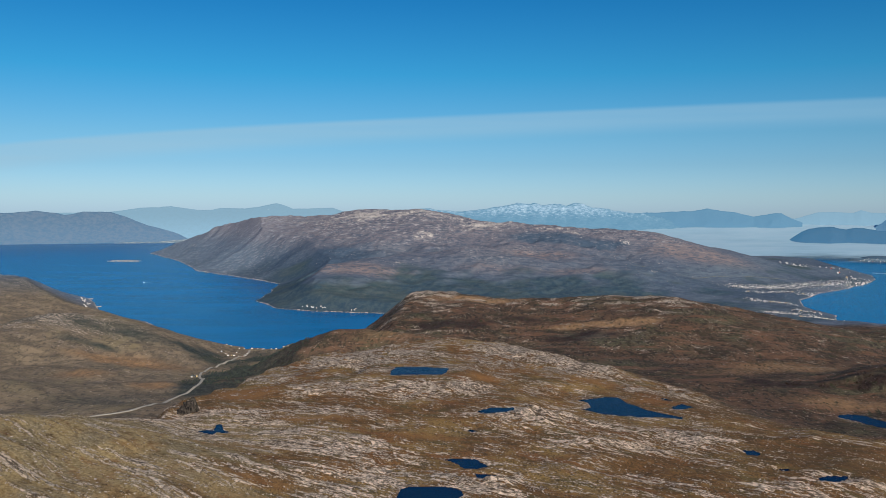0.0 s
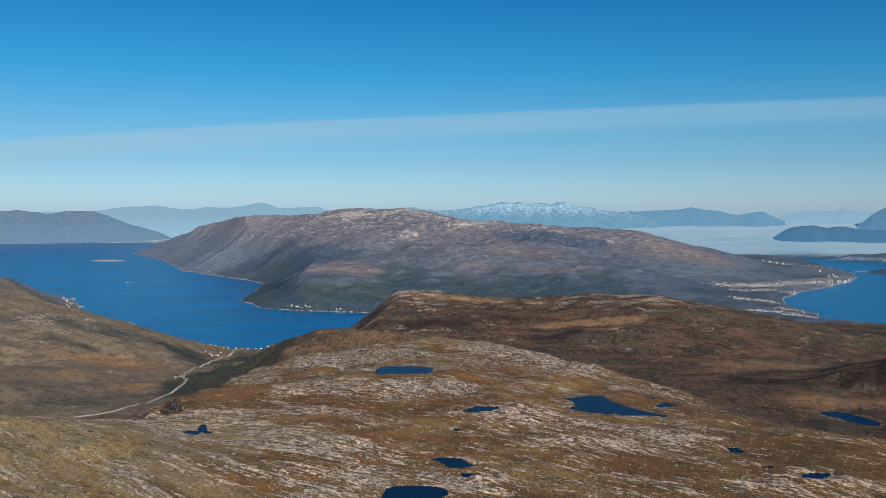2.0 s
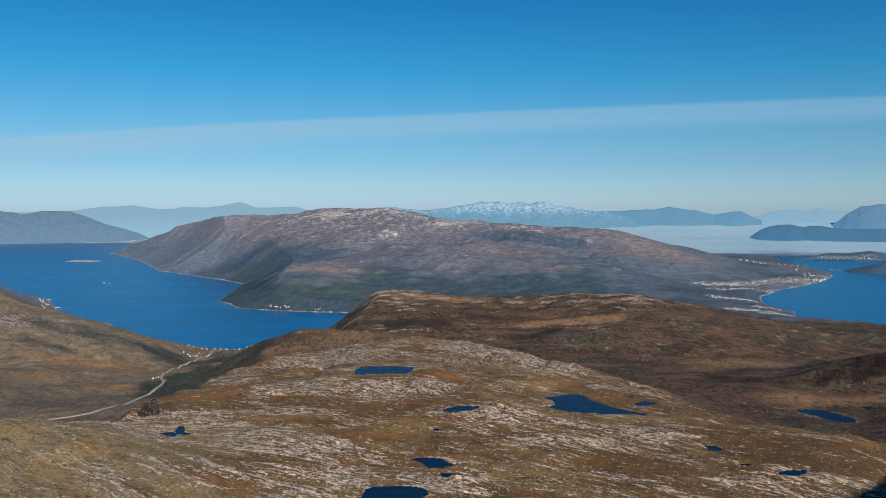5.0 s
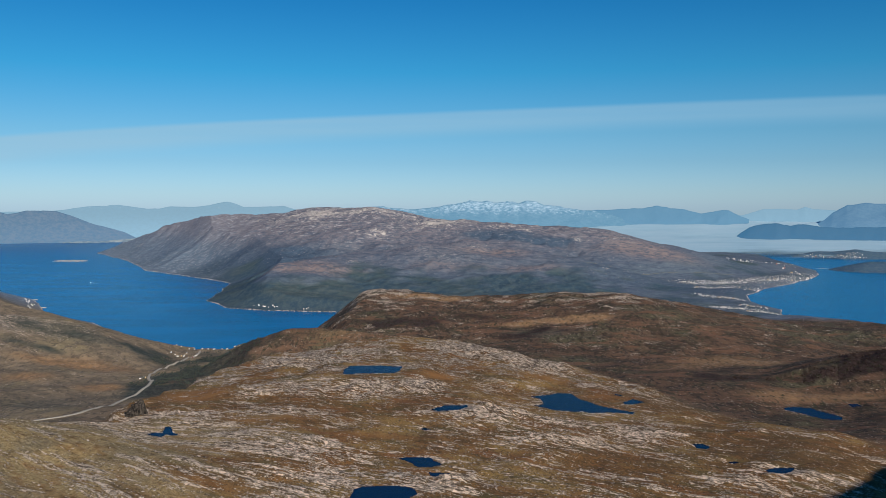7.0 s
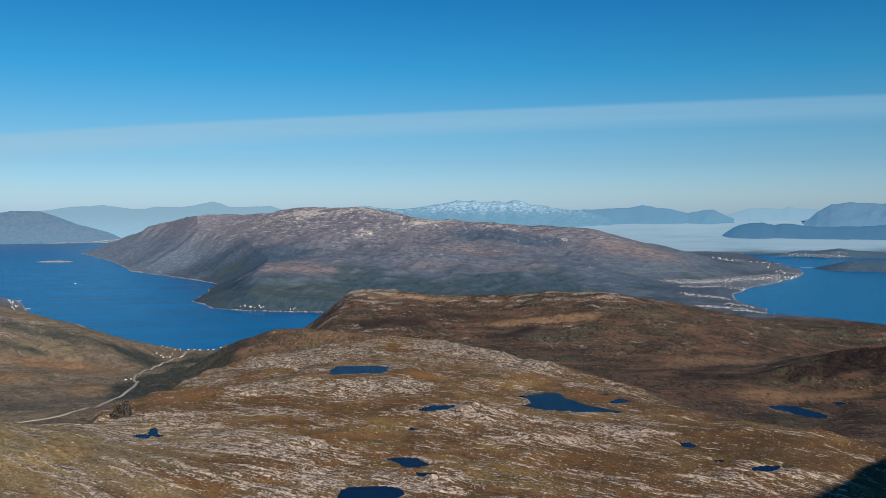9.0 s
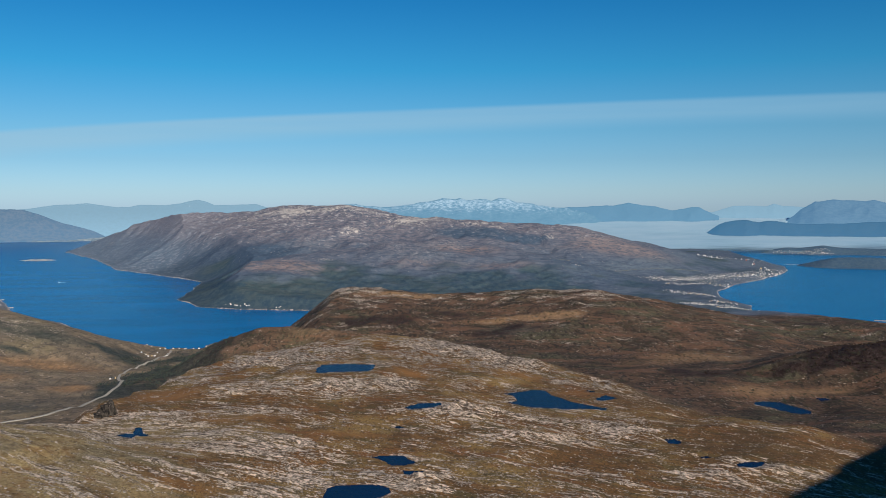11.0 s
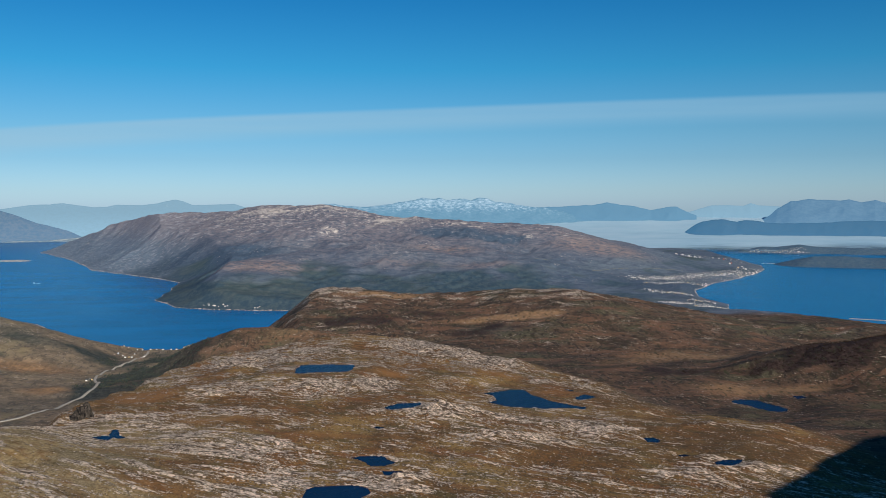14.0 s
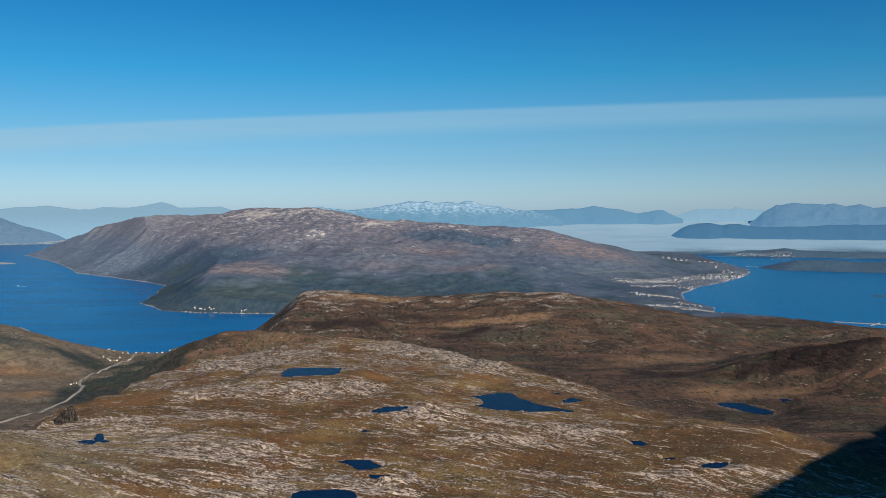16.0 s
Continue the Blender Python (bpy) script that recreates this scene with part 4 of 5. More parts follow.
def fog_bank():
    n = Nodes("sea_fog")
    fade = n.attr("fade")
    wisps = n.noise(0.003, 5, 0.6, n.mapped((1, 1.4, 1), 8))
    clear = n.tree.nodes.new("ShaderNodeBsdfTransparent")
    blend = n.tree.nodes.new("ShaderNodeMixShader")
    n.put(blend.inputs[0], n.span(n.math("ADD", fade, n.math("MULTIPLY", n.math("SUBTRACT", wisps, 0.5), 1.1)), 0.15, 0.95))
    # white fog dimmed and blued: haze put into its colour
    n.done(n.mix(n.span(wisps, 0.35, 0.65), (0.32, 0.49, 0.595), (0.37, 0.53, 0.625)), 1.0, specular=0.0)
    n.tree.links.new(clear.outputs[0], blend.inputs[1])
    n.tree.links.new(n.bsdf.outputs[0], blend.inputs[2])
    n.tree.links.new(blend.outputs[0], n.out.inputs["Surface"])
    az, d = np.radians(np.linspace(7, 40, 220)), np.linspace(2350, 4940, 130)
    dd, aa = np.meshgrid(d, az, indexing="ij")
    x, y = dd * np.sin(aa), dd * np.cos(aa)
    # the sheet climbs with distance to fit the camera's view
    z = np.interp(dd, [2350, 3200, 3600, 4000, 4330, 4600, 4940], [1, 4, 14, 29, 44, 70, 112])
    z = z + step(dd, 3600, 4300) * (2.0 * rough(x, y, 260, 171) + 1.2 * rough(x, y, 90, 172))
    begin = 2950 + 200 * step(np.degrees(aa), 13, 21)
    fade = step(dd - begin, 0, 750) + 0.25 * rough(x, y / 2, 320, 173) * (1 - step(dd - begin, 300, 900))
    me = mesh_from("fog_bank", np.stack([x.ravel(), y.ravel(), z.ravel()], 1), grid_faces(len(d), len(az))[:, ::-1])
    me.attributes.new("fade", "FLOAT", "POINT").data.foreach_set("value", fade.ravel().astype(np.float32))
    smooth(me)
    me.materials.append(n.mat)
    tagged(new("fog_bank", me), "white sea fog over the sound, blued by haze and raised far off to fit the view", "fog", kind="stuff")


fog_bank()

# ---- the road down the valley ----
ROAD = [(-312, 530), (-280, 572), (-263, 589), (-257, 606), (-256, 640), (-264, 684), (-265, 708), (-264, 734), (-265, 756), (-272, 789), (-276, 806), (-288, 830), (-296, 858), (-303, 899), (-305, 935), (-302, 965), (-303, 1003), (-304, 1050), (-312, 1086)]


def ribbon(name, way_, width, material, lift, label):
    pts = []
    for i in range(len(way_) - 1):
        p0, p1, p2, p3 = (Vector(way_[min(max(i + k, 0), len(way_) - 1)]) for k in (-1, 0, 1, 2))
        for s in np.arange(0, 1, 0.08):
            pts.append(0.5 * (2 * p1 + (p2 - p0) * s + (2 * p0 - 5 * p1 + 4 * p2 - p3) * s ** 2 + (3 * p1 - p0 - 3 * p2 + p3) * s ** 3))
    xy = np.array([p[:] for p in pts])
    t = np.gradient(xy, axis=0)
    side = np.stack([t[:, 1], -t[:, 0]], 1) / np.linalg.norm(t, axis=1)[:, None]
    cols = [xy + side * width * k for k in (-0.75, -0.5, 0, 0.5, 0.75)]
    zs = [height(c[:, 0], c[:, 1]) for c in cols]
    crown = np.max(zs, axis=0) + lift
    crown = np.convolve(np.pad(crown, 2, mode="edge"), np.ones(5) / 5, "valid")
    rows = np.stack([np.column_stack([c, crown - (1.2 if k in (0, 4) else 0)]) for k, c in enumerate(cols)], 1).reshape(-1, 3)
    me = mesh_from(name, rows, grid_faces(len(xy), 5))
    me.materials.append(material)
    return tagged(new(name, me), label, "road", kind="structure")


GRAVEL = plain("road_gravel", (0.36, 0.325, 0.27), 0.9, 0.2, 0.5, specular=0.1)
ribbon("road", ROAD, 2.3, GRAVEL, 0.3, "pale narrow road winding down the valley to the village")
ribbon("track", [(300, 1965), (411, 2008), (542, 2080), (697, 2139)], 2.6, plain("track_earth", (0.125, 0.135, 0.135), 0.95, 0.2, 0.2, specular=0.1), 0.3, "faint cleared track across the wooded slope")

# ---- houses ----
PAINTS = {
    "white": (plain("white_boards", (0.70, 0.67, 0.62), 0.7), plain("dark_roof", (0.10, 0.10, 0.11), 0.6)),
    "ochre": (plain("ochre_boards", (0.58, 0.44, 0.22), 0.7), plain("brown_roof", (0.16, 0.10, 0.075), 0.7)),
    "red": (plain("red_boards", (0.30, 0.07, 0.045), 0.7), plain("grey_roof", (0.30, 0.30, 0.31), 0.5)),
    "grey": (plain("grey_boards", (0.48, 0.50, 0.52), 0.7), plain("pale_roof", (0.55, 0.54, 0.52), 0.5)),
}
WINDOW = plain("window_glass", (0.03, 0.04, 0.05), 0.1, specular=0.5)


def house(paint, wide, deep, tall):
    base = new("house")
    wall_m, roof_m = PAINTS[paint]
    bm = bmesh.new()
    w, d = wide / 2, deep / 2
    ring = [bm.verts.new((x, y, z)) for z in (-1.2, tall) for x, y in ((-w, -d), (w, -d), (w, d), (-w, d))]
    gable = [bm.verts.new((x, 0, tall + deep * 0.38)) for x in (-w, w)]
    for f in ((0, 1, 5, 4), (2, 3, 7, 6)):
        bm.faces.new([ring[i] for i in f])
    bm.faces.new([ring[1], ring[2], ring[6], gable[1], ring[5]])
    bm.faces.new([ring[3], ring[0], ring[4], gable[0], ring[7]])
    part("wall", bm, wall_m, base)
    bm = bmesh.new()
    e, t = 0.12, 0.10
    for s in (-1, 1):
        lo = [bm.verts.new((x, s * (d + e), tall - e * 0.7 + k)) for k in (0.02, t + 0.02) for x in (-w - e, w + e)]
        hi = [bm.verts.new((x, 0, tall + deep * 0.38 + k)) for k in (0.02, t + 0.02) for x in (-w - e, w + e)]
        for a, b, c, f in ((lo[2], lo[3], hi[3], hi[2]), (lo[0], hi[0], hi[1], lo[1]), (lo[0], lo[1], lo[3], lo[2]), (lo[0], lo[2], hi[2], hi[0]), (lo[1], hi[1], hi[3], lo[3])):
            bm.faces.new([a, b, c, f])
    bmesh.ops.recalc_face_normals(bm, faces=bm.faces)
    part("roof", bm, roof_m, base)
    part("chimney", block(bmesh.new(), (wide * 0.15, -0.14, tall + deep * 0.2), (wide * 0.15 + 0.3, 0.16, tall + deep * 0.38 + 0.45)), PAINTS["grey"][0], base)
    for k in (-0.28, 0.28):
        part("window", block(bmesh.new(), (k * wide - 0.2, -d - 0.03, tall * 0.45), (k * wide + 0.2, -d + 0.03, tall * 0.8)), WINDOW, base)
    return base


KINDS = [("white", 3.4, 2.3, 1.7, "small white wooden house with a dark gabled roof"), ("white", 4.6, 2.6, 2.0, "long white wooden house with a dark gabled roof"),
         ("ochre", 3.6, 2.4, 1.8, "small ochre wooden house with a brown gabled roof"), ("red", 3.2, 2.2, 1.6, "small red wooden house with a grey roof"),
         ("grey", 4.2, 2.5, 1.9, "grey wooden house with a pale roof")]
protos = []
for paint, wide, deep, tall, words in KINDS:
    protos.append((tagged(house(paint, wide, deep, tall), words, "house"), [False]))
rng = random.Random(5)


def settle(way_, count, scatter, where, along=0.0, size=1.0):
    """Houses strewn along a polyline of ground."""
    lengths = [math.dist(a, b) for a, b in segments(way_)]
    spots = []
    for k in range(count):
        s = (k + rng.random()) / count * sum(lengths)
        for (a, b), length in zip(segments(way_), lengths):
            if s <= length:
                f = s / length
                spots.append((a[0] + (b[0] - a[0]) * f + rng.uniform(-1, 1) * scatter * 0.4, a[1] + (b[1] - a[1]) * f + rng.uniform(-1, 1) * scatter))
                break
            s -= length
    if not spots:
        return
    zs = height([p[0] for p in spots], [p[1] for p in spots])
    for (x, y), z in zip(spots, zs):
        if z < 0.5:
            continue
        ob, used = protos[rng.choices(range(5), (7, 5, 2, 0.6, 2))[0]]
        m = pose(x, y, z + 0.15, 0, 0, along + rng.choice((0, 0, 90)) + rng.uniform(-14, 14))
        k = size * rng.uniform(0.85, 1.25)
        if used[0]:
            ob = copy_thing(ob, m)
        else:
            used[0], ob.matrix_basis = True, m
        ob.scale = (k, k, k)
        tagged(ob, group=where)


settle([(510, 1944), (640, 1986), (777, 2093), (915, 2194)], 60, 24, "houses of the town", 10, 0.72)
settle([(516, 1837), (641, 1860), (764, 1983)], 38, 14, "houses of the town", 10, 0.7)
settle([(484, 1707), (541, 1623)], 36, 9, "houses of the town", -40, 0.6)
settle([(456, 1504), (495, 1454), (534, 1415)], 52, 11, "houses of the town", -40, 0.58)
settle([(504, 1545), (545, 1490)], 24, 12, "houses of the town", -40, 0.58)
settle([(910, 2854), (920, 2479), (897, 2252)], 16, 30, "houses of the town", 70, 1.2)
settle([(-332, 1054), (-314, 1040), (-300, 1022)], 12, 14, "houses of the village", 10, 0.42)
settle([(-345, 1100), (-302, 1098), (-235, 1100)], 16, 5, "houses of the village", 10, 0.42)
settle([(-296, 828), (-291, 836)], 3, 2, "houses of the village", 10, 0.5)
settle([(-449, 1650), (-415, 1588)], 4, 6, "houses on the point", 10, 0.55)
settle([(-350, 1560), (-300, 1532)], 9, 8, "houses on the point", 10, 0.52)
settle([(-260, 1522), (-240, 1520)], 3, 4, "houses on the point", 10, 0.52)
settle([(-825, 1690), (-765, 1590), (-722, 1495)], 16, 8, "houses at the landing", 10, 0.55)
settle([(1275, 3130), (1330, 3090), (1418, 3050)], 14, 16, "houses on the island", 70, 1.2)


def joined(name, shapes, spots, material, label, category):
    """Many small copies of low shapes, strewn and turned, in one mesh."""
    verts, faces, start = [], [], 0
    for k, (x, y, z, sx, sz, turn) in enumerate(spots):
        v, f = shapes[k % len(shapes)]
        c, s = math.cos(turn), math.sin(turn)
        verts.append(np.column_stack([x + sx * (v[:, 0] * c - v[:, 1] * s), y + sx * (v[:, 0] * s + v[:, 1] * c), z + sz * v[:, 2]]))
        faces.append(f + start)
        start += len(v)
    me = mesh_from(name, np.concatenate(verts), np.concatenate(faces))
    me.materials.append(material)
    return tagged(new(name, me), label, category, kind="stuff")


def gabled():
    v = np.array([(-.9, -.6, -.6), (.9, -.6, -.6), (.9, .6, -.6), (-.9, .6, -.6), (-.9, -.6, .8), (.9, -.6, .8), (.9, .6, .8), (-.9, .6, .8), (-.9, 0, 1.25), (.9, 0, 1.25)], float)
    f = np.array([(0, 1, 5), (0, 5, 4), (1, 2, 6), (1, 6, 5), (2, 3, 7), (2, 7, 6), (3, 0, 4), (3, 4, 7), (4, 5, 9), (4, 9, 8), (6, 7, 8), (6, 8, 9), (5, 6, 9), (7, 4, 8)])
    return v, f


def town_rest():
    rs = np.random.RandomState(9)
    lots = []
    for a, b, count, w in (((510, 1944), (640, 1986), 460, 52), ((640, 1986), (777, 2093), 400, 60), ((777, 2093), (935, 2240), 460, 70), ((516, 1837), (700, 1910), 220, 36),
                           ((484, 1707), (541, 1623), 170, 26), ((456, 1504), (545, 1425), 320, 34), ((910, 2800), (960, 2450), 120, 60), ((1270, 3130), (1430, 3055), 240, 36)):
        s = rs.rand(count)
        lots.append(np.column_stack([a[0] + (b[0] - a[0]) * s + rs.uniform(-w, w, count) * 0.5, a[1] + (b[1] - a[1]) * s + rs.uniform(-w, w, count)]))
    xy = np.concatenate(lots)
    z = height(xy[:, 0], xy[:, 1])
    grow = np.hypot(xy[:, 0], xy[:, 1]) / 1900
    spots = [(x, y, h, 0.68 * g * rs.uniform(0.6, 1.3), 0.68 * g, rs.rand() * 6.3) for (x, y), h, g in zip(xy, z, grow) if h > 0.6]
    n = Nodes("far_house_paint")
    island = n.tree.nodes.new("ShaderNodeNewGeometry").outputs["Random Per Island"]
    mat = n.done(n.mix(n.span(island, 0.35, 0.6), (0.20, 0.20, 0.20), (0.66, 0.64, 0.60)), 0.8)
    joined("far_houses", [gabled()], spots, mat, "many pale wooden houses packed along the shore", "houses")


town_rest()


# ---- woods ----
def tree_shape(seed):
    """A slim trunk under a few uneven clumps of leaves."""
    rs = np.random.RandomState(seed)
    verts, faces = [], []
    verts += [(0.06, 0, -0.3), (-0.04, 0.05, -0.3), (-0.04, -0.05, -0.3), (0.0, 0.0, 0.7)]
    faces += [(0, 1, 3), (1, 2, 3), (2, 0, 3)]
    for k in range(4):
        c = np.array([rs.uniform(-.35, .35), rs.uniform(-.35, .35), rs.uniform(0.35, 1.15)])
        r = rs.uniform(0.25, 0.45)
        n0 = len(verts)
        for d in ((1, 0, 0), (-1, 0, 0), (0, 1, 0), (0, -1, 0), (0, 0, 1), (0, 0, -1)):
            verts.append(tuple(c + np.array(d) * r * rs.uniform(0.6, 1.25)))
        faces += [(n0 + a, n0 + b, n0 + e) for a, b, e in ((0, 2, 4), (2, 1, 4), (1, 3, 4), (3, 0, 4), (2, 0, 5), (1, 2, 5), (3, 1, 5), (0, 3, 5))]
    return np.array(verts, float), np.array(faces)


def woods():
    rs = np.random.RandomState(21)
    n = Nodes("birch_leaves")
    island = n.tree.nodes.new("ShaderNodeNewGeometry").outputs["Random Per Island"]
    col = n.mix(n.span(island, 0.1, 0.7), (0.026, 0.038, 0.036), (0.066, 0.080, 0.066))
    mat = n.done(n.mix(n.span(island, 0.82, 0.97), col, (0.090, 0.078, 0.038)), 0.9, specular=0.1)
    n = Nodes("bare_scrub")
    island = n.tree.nodes.new("ShaderNodeNewGeometry").outputs["Random Per Island"]
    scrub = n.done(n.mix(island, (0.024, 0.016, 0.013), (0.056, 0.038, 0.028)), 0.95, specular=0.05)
    shapes = [tree_shape(k) for k in range(8)]
    for name, label, (x0, x1), (y0, y1), tries, size in (
            ("birch_wood", "dark green birch wood filling the valley floor by the road", (-330, -130), (760, 1110), 14000, 1.25),
            ("hillside_wood", "patchy dark birch scrub on the hill's flank", (-200, 330), (850, 1070), 11000, 0.8),
            ("shaded_wood", "dark bushy wood on the low hill beyond the tarn", (230, 470), (560, 760), 12000, 1.0)):
        x, y = rs.uniform(x0, x1, tries), rs.uniform(y0, y1, tries)
        z, masks = land(x, y)
        keep = (masks["wood"] > rs.uniform(0.15, 1.9, tries)) & (z > 0.8)
        way_d = np.full(tries, 1e9)
        for a, b in segments(ROAD):
            way_d = np.minimum(way_d, nearest(x, y, a, b)[1])
        keep &= way_d > 3.5
        spots = [(a, b, c - 0.1, size * rs.uniform(0.6, 1.3), size * rs.uniform(0.7, 1.3), rs.rand() * 6.3) for a, b, c in zip(x[keep], y[keep], z[keep])]
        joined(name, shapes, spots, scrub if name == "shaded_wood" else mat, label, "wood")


woods()


# ---- stones ----
def stone_shape(seed):
    rs = np.random.RandomState(seed)
    p = (1 + 5 ** 0.5) / 2
    v = np.array([(-1, p, 0), (1, p, 0), (-1, -p, 0), (1, -p, 0), (0, -1, p), (0, 1, p), (0, -1, -p), (0, 1, -p), (p, 0, -1), (p, 0, 1), (-p, 0, -1), (-p, 0, 1)]) / 1.9
    f = np.array([(0, 11, 5), (0, 5, 1), (0, 1, 7), (0, 7, 10), (0, 10, 11), (1, 5, 9), (5, 11, 4), (11, 10, 2), (10, 7, 6), (7, 1, 8),
                  (3, 9, 4), (3, 4, 2), (3, 2, 6), (3, 6, 8), (3, 8, 9), (4, 9, 5), (2, 4, 11), (6, 2, 10), (8, 6, 7), (9, 8, 1)])
    v = v * rs.uniform(0.55, 1.35, (12, 1)) * np.array([rs.uniform(0.9, 1.5), rs.uniform(0.7, 1.0), rs.uniform(0.5, 0.8)])
    return v, f


def stones():
    rs = np.random.RandomState(33)
    n = Nodes("gneiss")
    shade = n.tree.nodes.new("ShaderNodeObjectInfo").outputs["Random"]
    island = n.tree.nodes.new("ShaderNodeNewGeometry").outputs["Random Per Island"]
    speck = n.noise(3.0, 5, 0.7)
    col = n.mix(n.span(speck, 0.35, 0.65), (0.34, 0.28, 0.23), (0.68, 0.57, 0.47))
    col = n.mix(n.math("MULTIPLY", n.math("ADD", island, shade), 0.45), col, (0.30, 0.27, 0.24))
    n.bump(speck, 0.5, 0.1)
    mat = n.done(col, 0.95, specular=0.1)
    shapes = [stone_shape(k) for k in range(12)]
    az, d = rs.uniform(-31, 31, 60000), 290 * np.exp(rs.uniform(0, 1.05, 60000))
    x, y = d * np.sin(np.radians(az)), d * np.cos(np.radians(az))
    z, masks = land(x, y)
    keep = (masks["rock"] > rs.uniform(-0.25, 1.2, len(x))) & (outside(x, y, PLATEAU) < 12)
    fields = [(103, 457, 28, 20, 0.8), (128, 366, 30, 18, 0.8), (64, 435, 26, 12, 0.4), (-20, 350, 60, 22, 0.25)]
    keep |= (rs.rand(len(x)) < glow(x, y, fields)) & (outside(x, y, PLATEAU) < 0)
    for tarn in TARNS:
        keep &= tarn_reach(x, y, tarn) > 1.02
    x, y, z = x[keep], y[keep], z[keep]
    size = 0.17 * np.exp(rs.exponential(0.34, len(x)))
    order = np.argsort(-size)
    meshes = []
    for v, f in shapes:
        me = mesh_from("boulder", v, f)
        me.materials.append(mat)
        meshes.append(me)
    for k, i in enumerate(order[:220]):
        ob = new("boulder", meshes[k % 12])
        s = min(size[i], 0.55)
        ob.matrix_basis = pose(x[i], y[i], z[i] + 0.05 * s, rs.uniform(-15, 15), rs.uniform(-15, 15), rs.rand() * 360) @ Matrix.Diagonal((s, s, s * 0.7, 1))
        tagged(ob, "weathered pale grey boulder lying on heath and bare rock", "boulder", "boulders on the plateau")
    spots = [(x[i], y[i], z[i] + 0.03 * size[i], size[i], size[i] * 0.7, rs.rand() * 6.3) for i in order[220:24000]]
    joined("loose_stones", shapes, spots, mat, "pale loose stones strewn over the rocky heath", "stones")


stones()


# ---- on the water ----
def boat(x, y, turn):
    base = new("motor_boat")
    hull = bmesh.new()
    rows = []
    for s, w, z0 in ((-2.6, 0.75, 0.0), (-1.2, 0.95, 0.0), (0.8, 0.85, 0.0), (2.2, 0.4, 0.15), (3.0, 0.04, 0.5)):
        rows.append([hull.verts.new(c) for c in ((s, -w, 0.9), (s, -w * 0.7, z0 - 0.3), (s, w * 0.7, z0 - 0.3), (s, w, 0.9))])
    for a, b in zip(rows[:-1], rows[1:]):
        for k in range(3):
            hull.faces.new((a[k], b[k], b[k + 1], a[k + 1]))
        hull.faces.new((a[0], a[3], b[3], b[0]))
    hull.faces.new(rows[0])
    bmesh.ops.recalc_face_normals(hull, faces=hull.faces)
    part("hull", hull, PAINTS["white"][0], base)
    part("cabin", block(bmesh.new(), (-1.0, -0.6, 0.9), (0.7, 0.6, 1.9)), PAINTS["white"][0], base)
    base.matrix_basis = pose(x, y, 0, 0, 0, turn) @ Matrix.Scale(0.8, 4)
    return tagged(base, "small white motor boat on the open fjord", "boat")


FOAM = plain("foam", (0.55, 0.62, 0.66), 0.8)


def strip(name, a, b, wide, tail, material, label, category, z0=0.02, z1=0.05):
    bm = bmesh.new()
    (x0, y0), (x1, y1) = a, b
    length = math.dist(a, b)
    nx, ny = -(y1 - y0) / length, (x1 - x0) / length
    ring = [(x0 + nx * wide, y0 + ny * wide), (x0 - nx * wide, y0 - ny * wide), (x1 - nx * tail, y1 - ny * tail), (x1 + nx * tail, y1 + ny * tail)]
    lo, hi = [bm.verts.new((x, y, z0)) for x, y in ring], [bm.verts.new((x, y, z1)) for x, y in ring]
    bm.faces.new(hi), bm.faces.new(lo[::-1])
    for k in range(4):
        bm.faces.new((lo[k], lo[(k + 1) % 4], hi[(k + 1) % 4], hi[k]))
    bmesh.ops.recalc_face_normals(bm, faces=bm.faces)
    return tagged(part(name, bm, material), label, category)


boat(-860, 2088, 150)
strip("boat_wake", (-857, 2087), (-838, 2076), 0.35, 1.2, FOAM, "white wake trailing behind the motor boat", "wake")
STONE = plain("quay_stone", (0.36, 0.33, 0.30), 0.9, 0.2)
strip("breakwater", (694, 1326), (775, 1276), 1.2, 1.2, STONE, "long thin stone breakwater in the sound", "breakwater", -3.0, 0.9)
strip("breakwater", (728, 1282), (756, 1306), 1.0, 1.0, STONE, "short stone breakwater by the sound's shore", "breakwater", -3.0, 0.9)
strip("jetty", (-815, 1690), (-806, 1702), 1.3, 1.3, STONE, "short pale jetty at the fishing landing", "jetty", -3.0, 1.3)
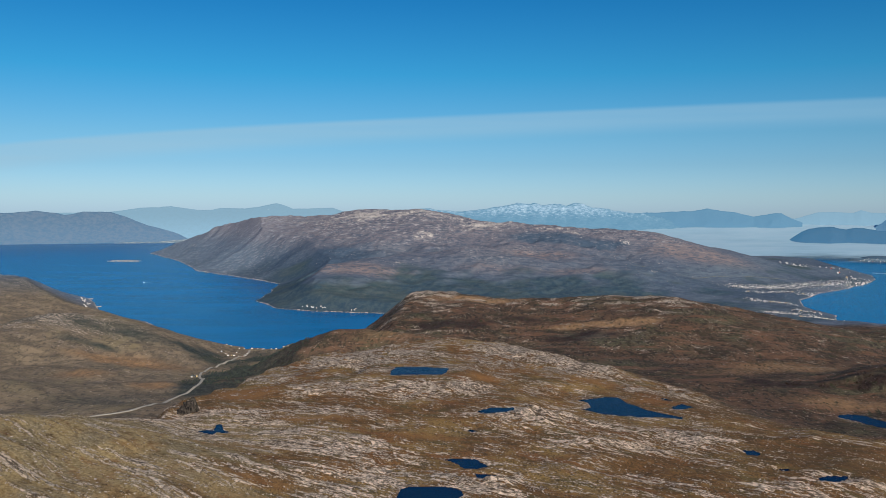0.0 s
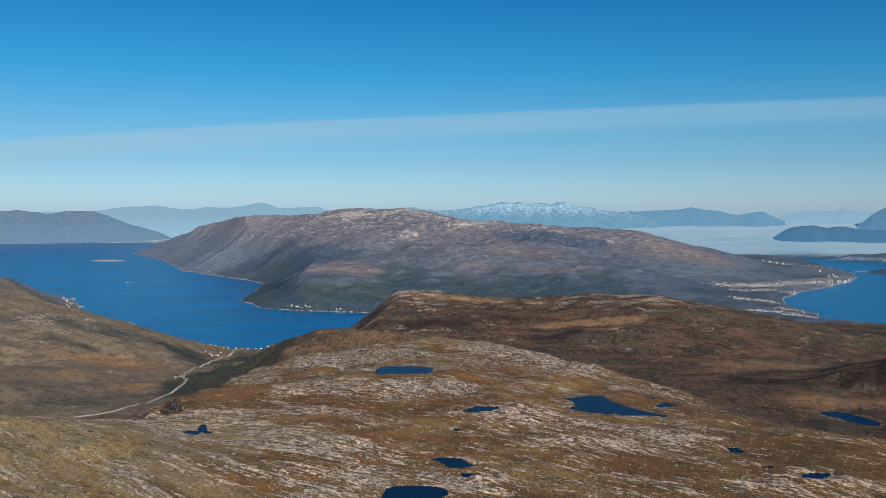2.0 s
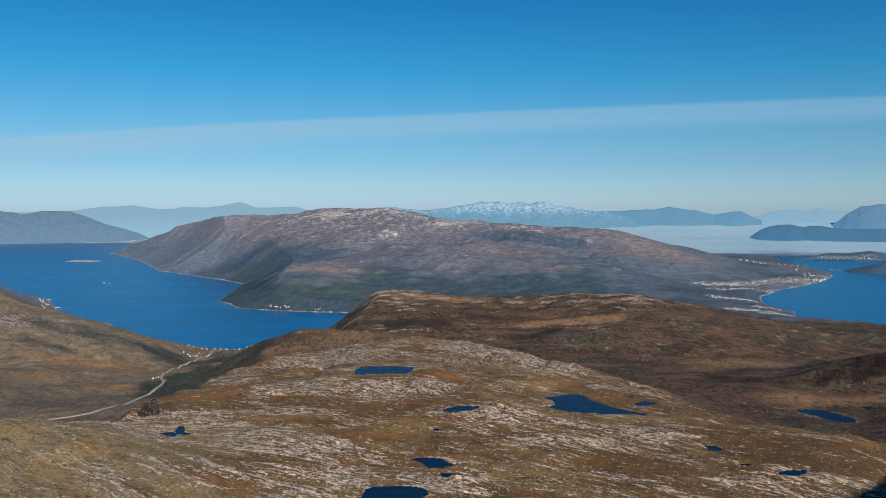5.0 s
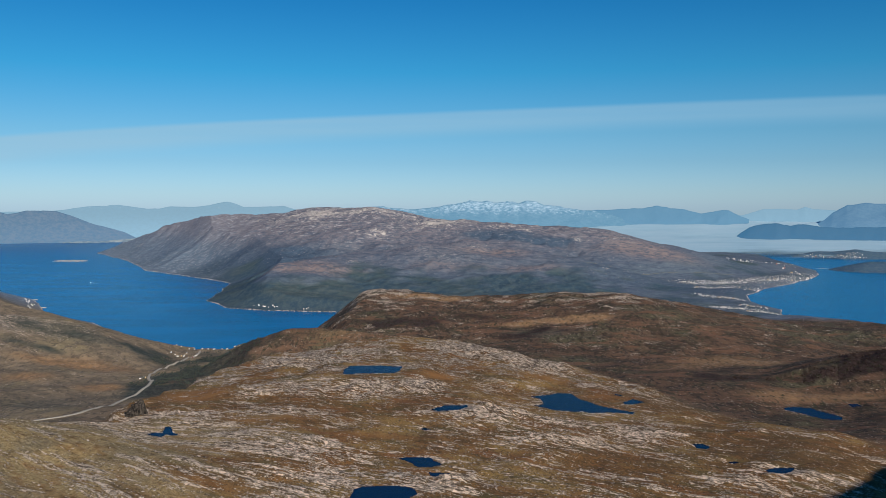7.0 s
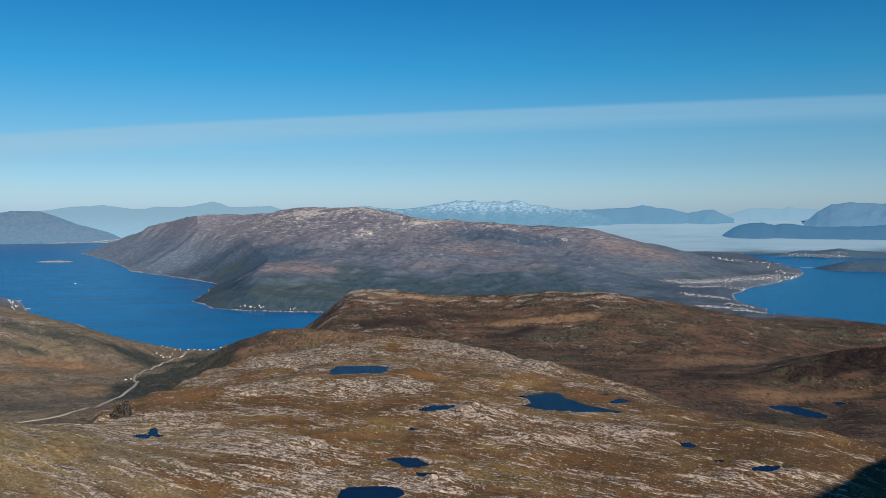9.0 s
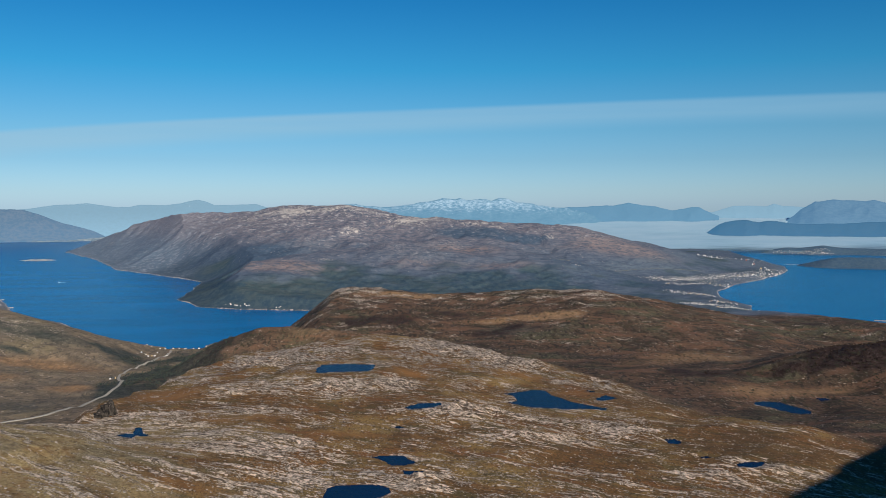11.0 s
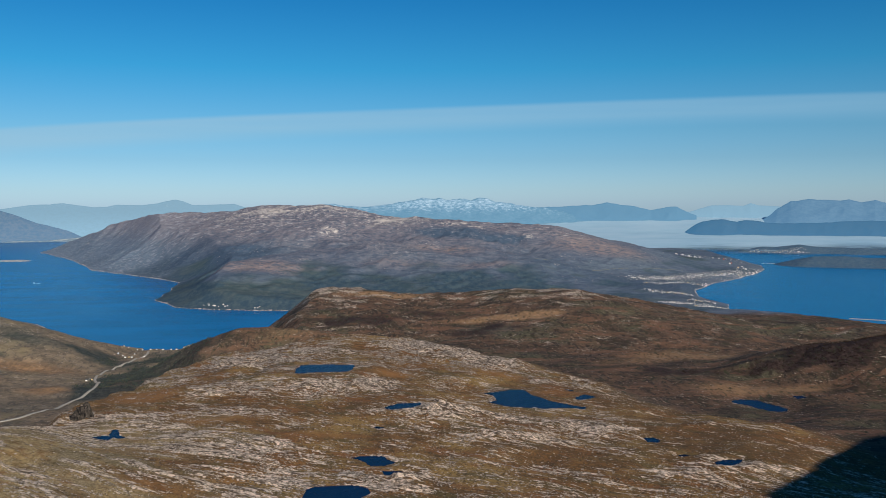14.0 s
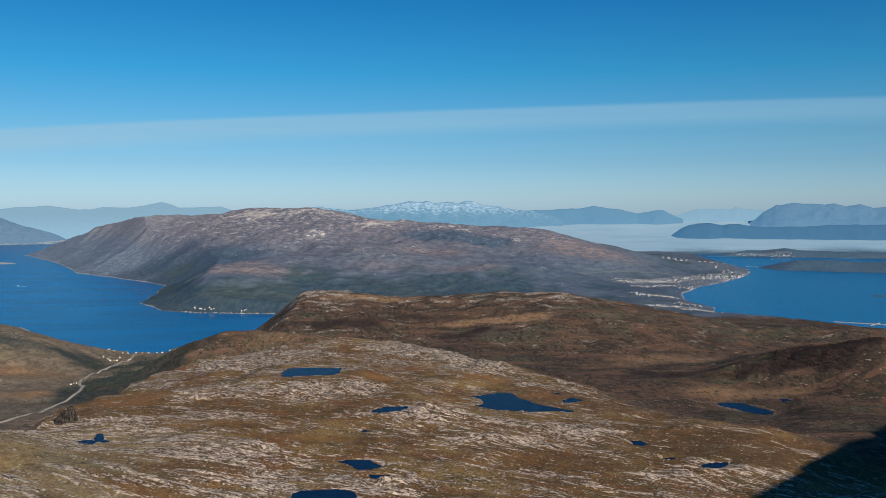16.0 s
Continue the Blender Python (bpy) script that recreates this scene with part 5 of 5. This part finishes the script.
strip("jetty", (-735, 1560), (-727, 1568), 1.2, 1.2, STONE, "short pale jetty at the fishing landing", "jetty", -3.0, 1.3)
strip("sand_spit", (1078, 2585), (1112, 2562), 3.0, 1.2, plain("pale_sand", (0.55, 0.50, 0.42), 0.9), "pale sand spit off the island", "sandbank", -1.0, 0.25)


# ---- the dark crag on the plateau's edge ----
def crag():
    rs = np.random.RandomState(77)
    n = Nodes("shaded_gneiss")
    streaks = n.noise(0.9, 5, 0.7, n.mapped((1, 1, 0.35)))
    lichen = n.noise(0.5, 4, 0.6)
    n.bump(streaks, 0.7, 0.3)
    # the shade of the overhung, fissured face is put into the rock's dark colour
    mat = n.done(n.mix(n.span(lichen, 0.58, 0.70), n.mix(n.span(streaks, 0.4, 0.62), (0.010, 0.009, 0.009), (0.070, 0.058, 0.048)), (0.230, 0.195, 0.165)), 0.95, specular=0.1)
    base = new("crag")
    base.matrix_basis = pose(-173, 476, float(height(-173, 476)[0]) - 1.5, 0, 0, 20)
    corners = [(-1, -1, 0), (1, -1, 0), (1, 1, 0), (-1, 1, 0), (-1, -1, 1), (1, -1, 1), (1, 1, 1), (-1, 1, 1)]
    faces = [(0, 3, 2, 1), (4, 5, 6, 7), (0, 1, 5, 4), (1, 2, 6, 5), (2, 3, 7, 6), (3, 0, 4, 7)]
    for k in range(26):
        t = (k % 13) / 12
        row = k // 13
        wide, deep = rs.uniform(0.8, 1.5), rs.uniform(1.0, 2.0)
        tall = (9.6 - 7.0 * t ** 1.2) * rs.uniform(0.80, 1.0) * (1.0 - 0.25 * row)
        v = np.array(corners, float) * np.array([wide, deep, tall])
        v[:4, :2] *= 1.35
        v[4:, :2] *= rs.uniform(0.75, 1.0)
        v += rs.uniform(-0.32, 0.32, v.shape)
        v[:, 0] += -0.22 * v[:, 2] + 5.2 - 9.2 * t
        v[:, 1] += rs.uniform(-0.8, 0.8) - 1.7 * row
        me = mesh_from("rock", v, np.array(faces))
        me.materials.append(mat)
        new("rock", me).parent = base
    tagged(base, "dark fissured crag standing on the edge of the plateau", "crag")


crag()
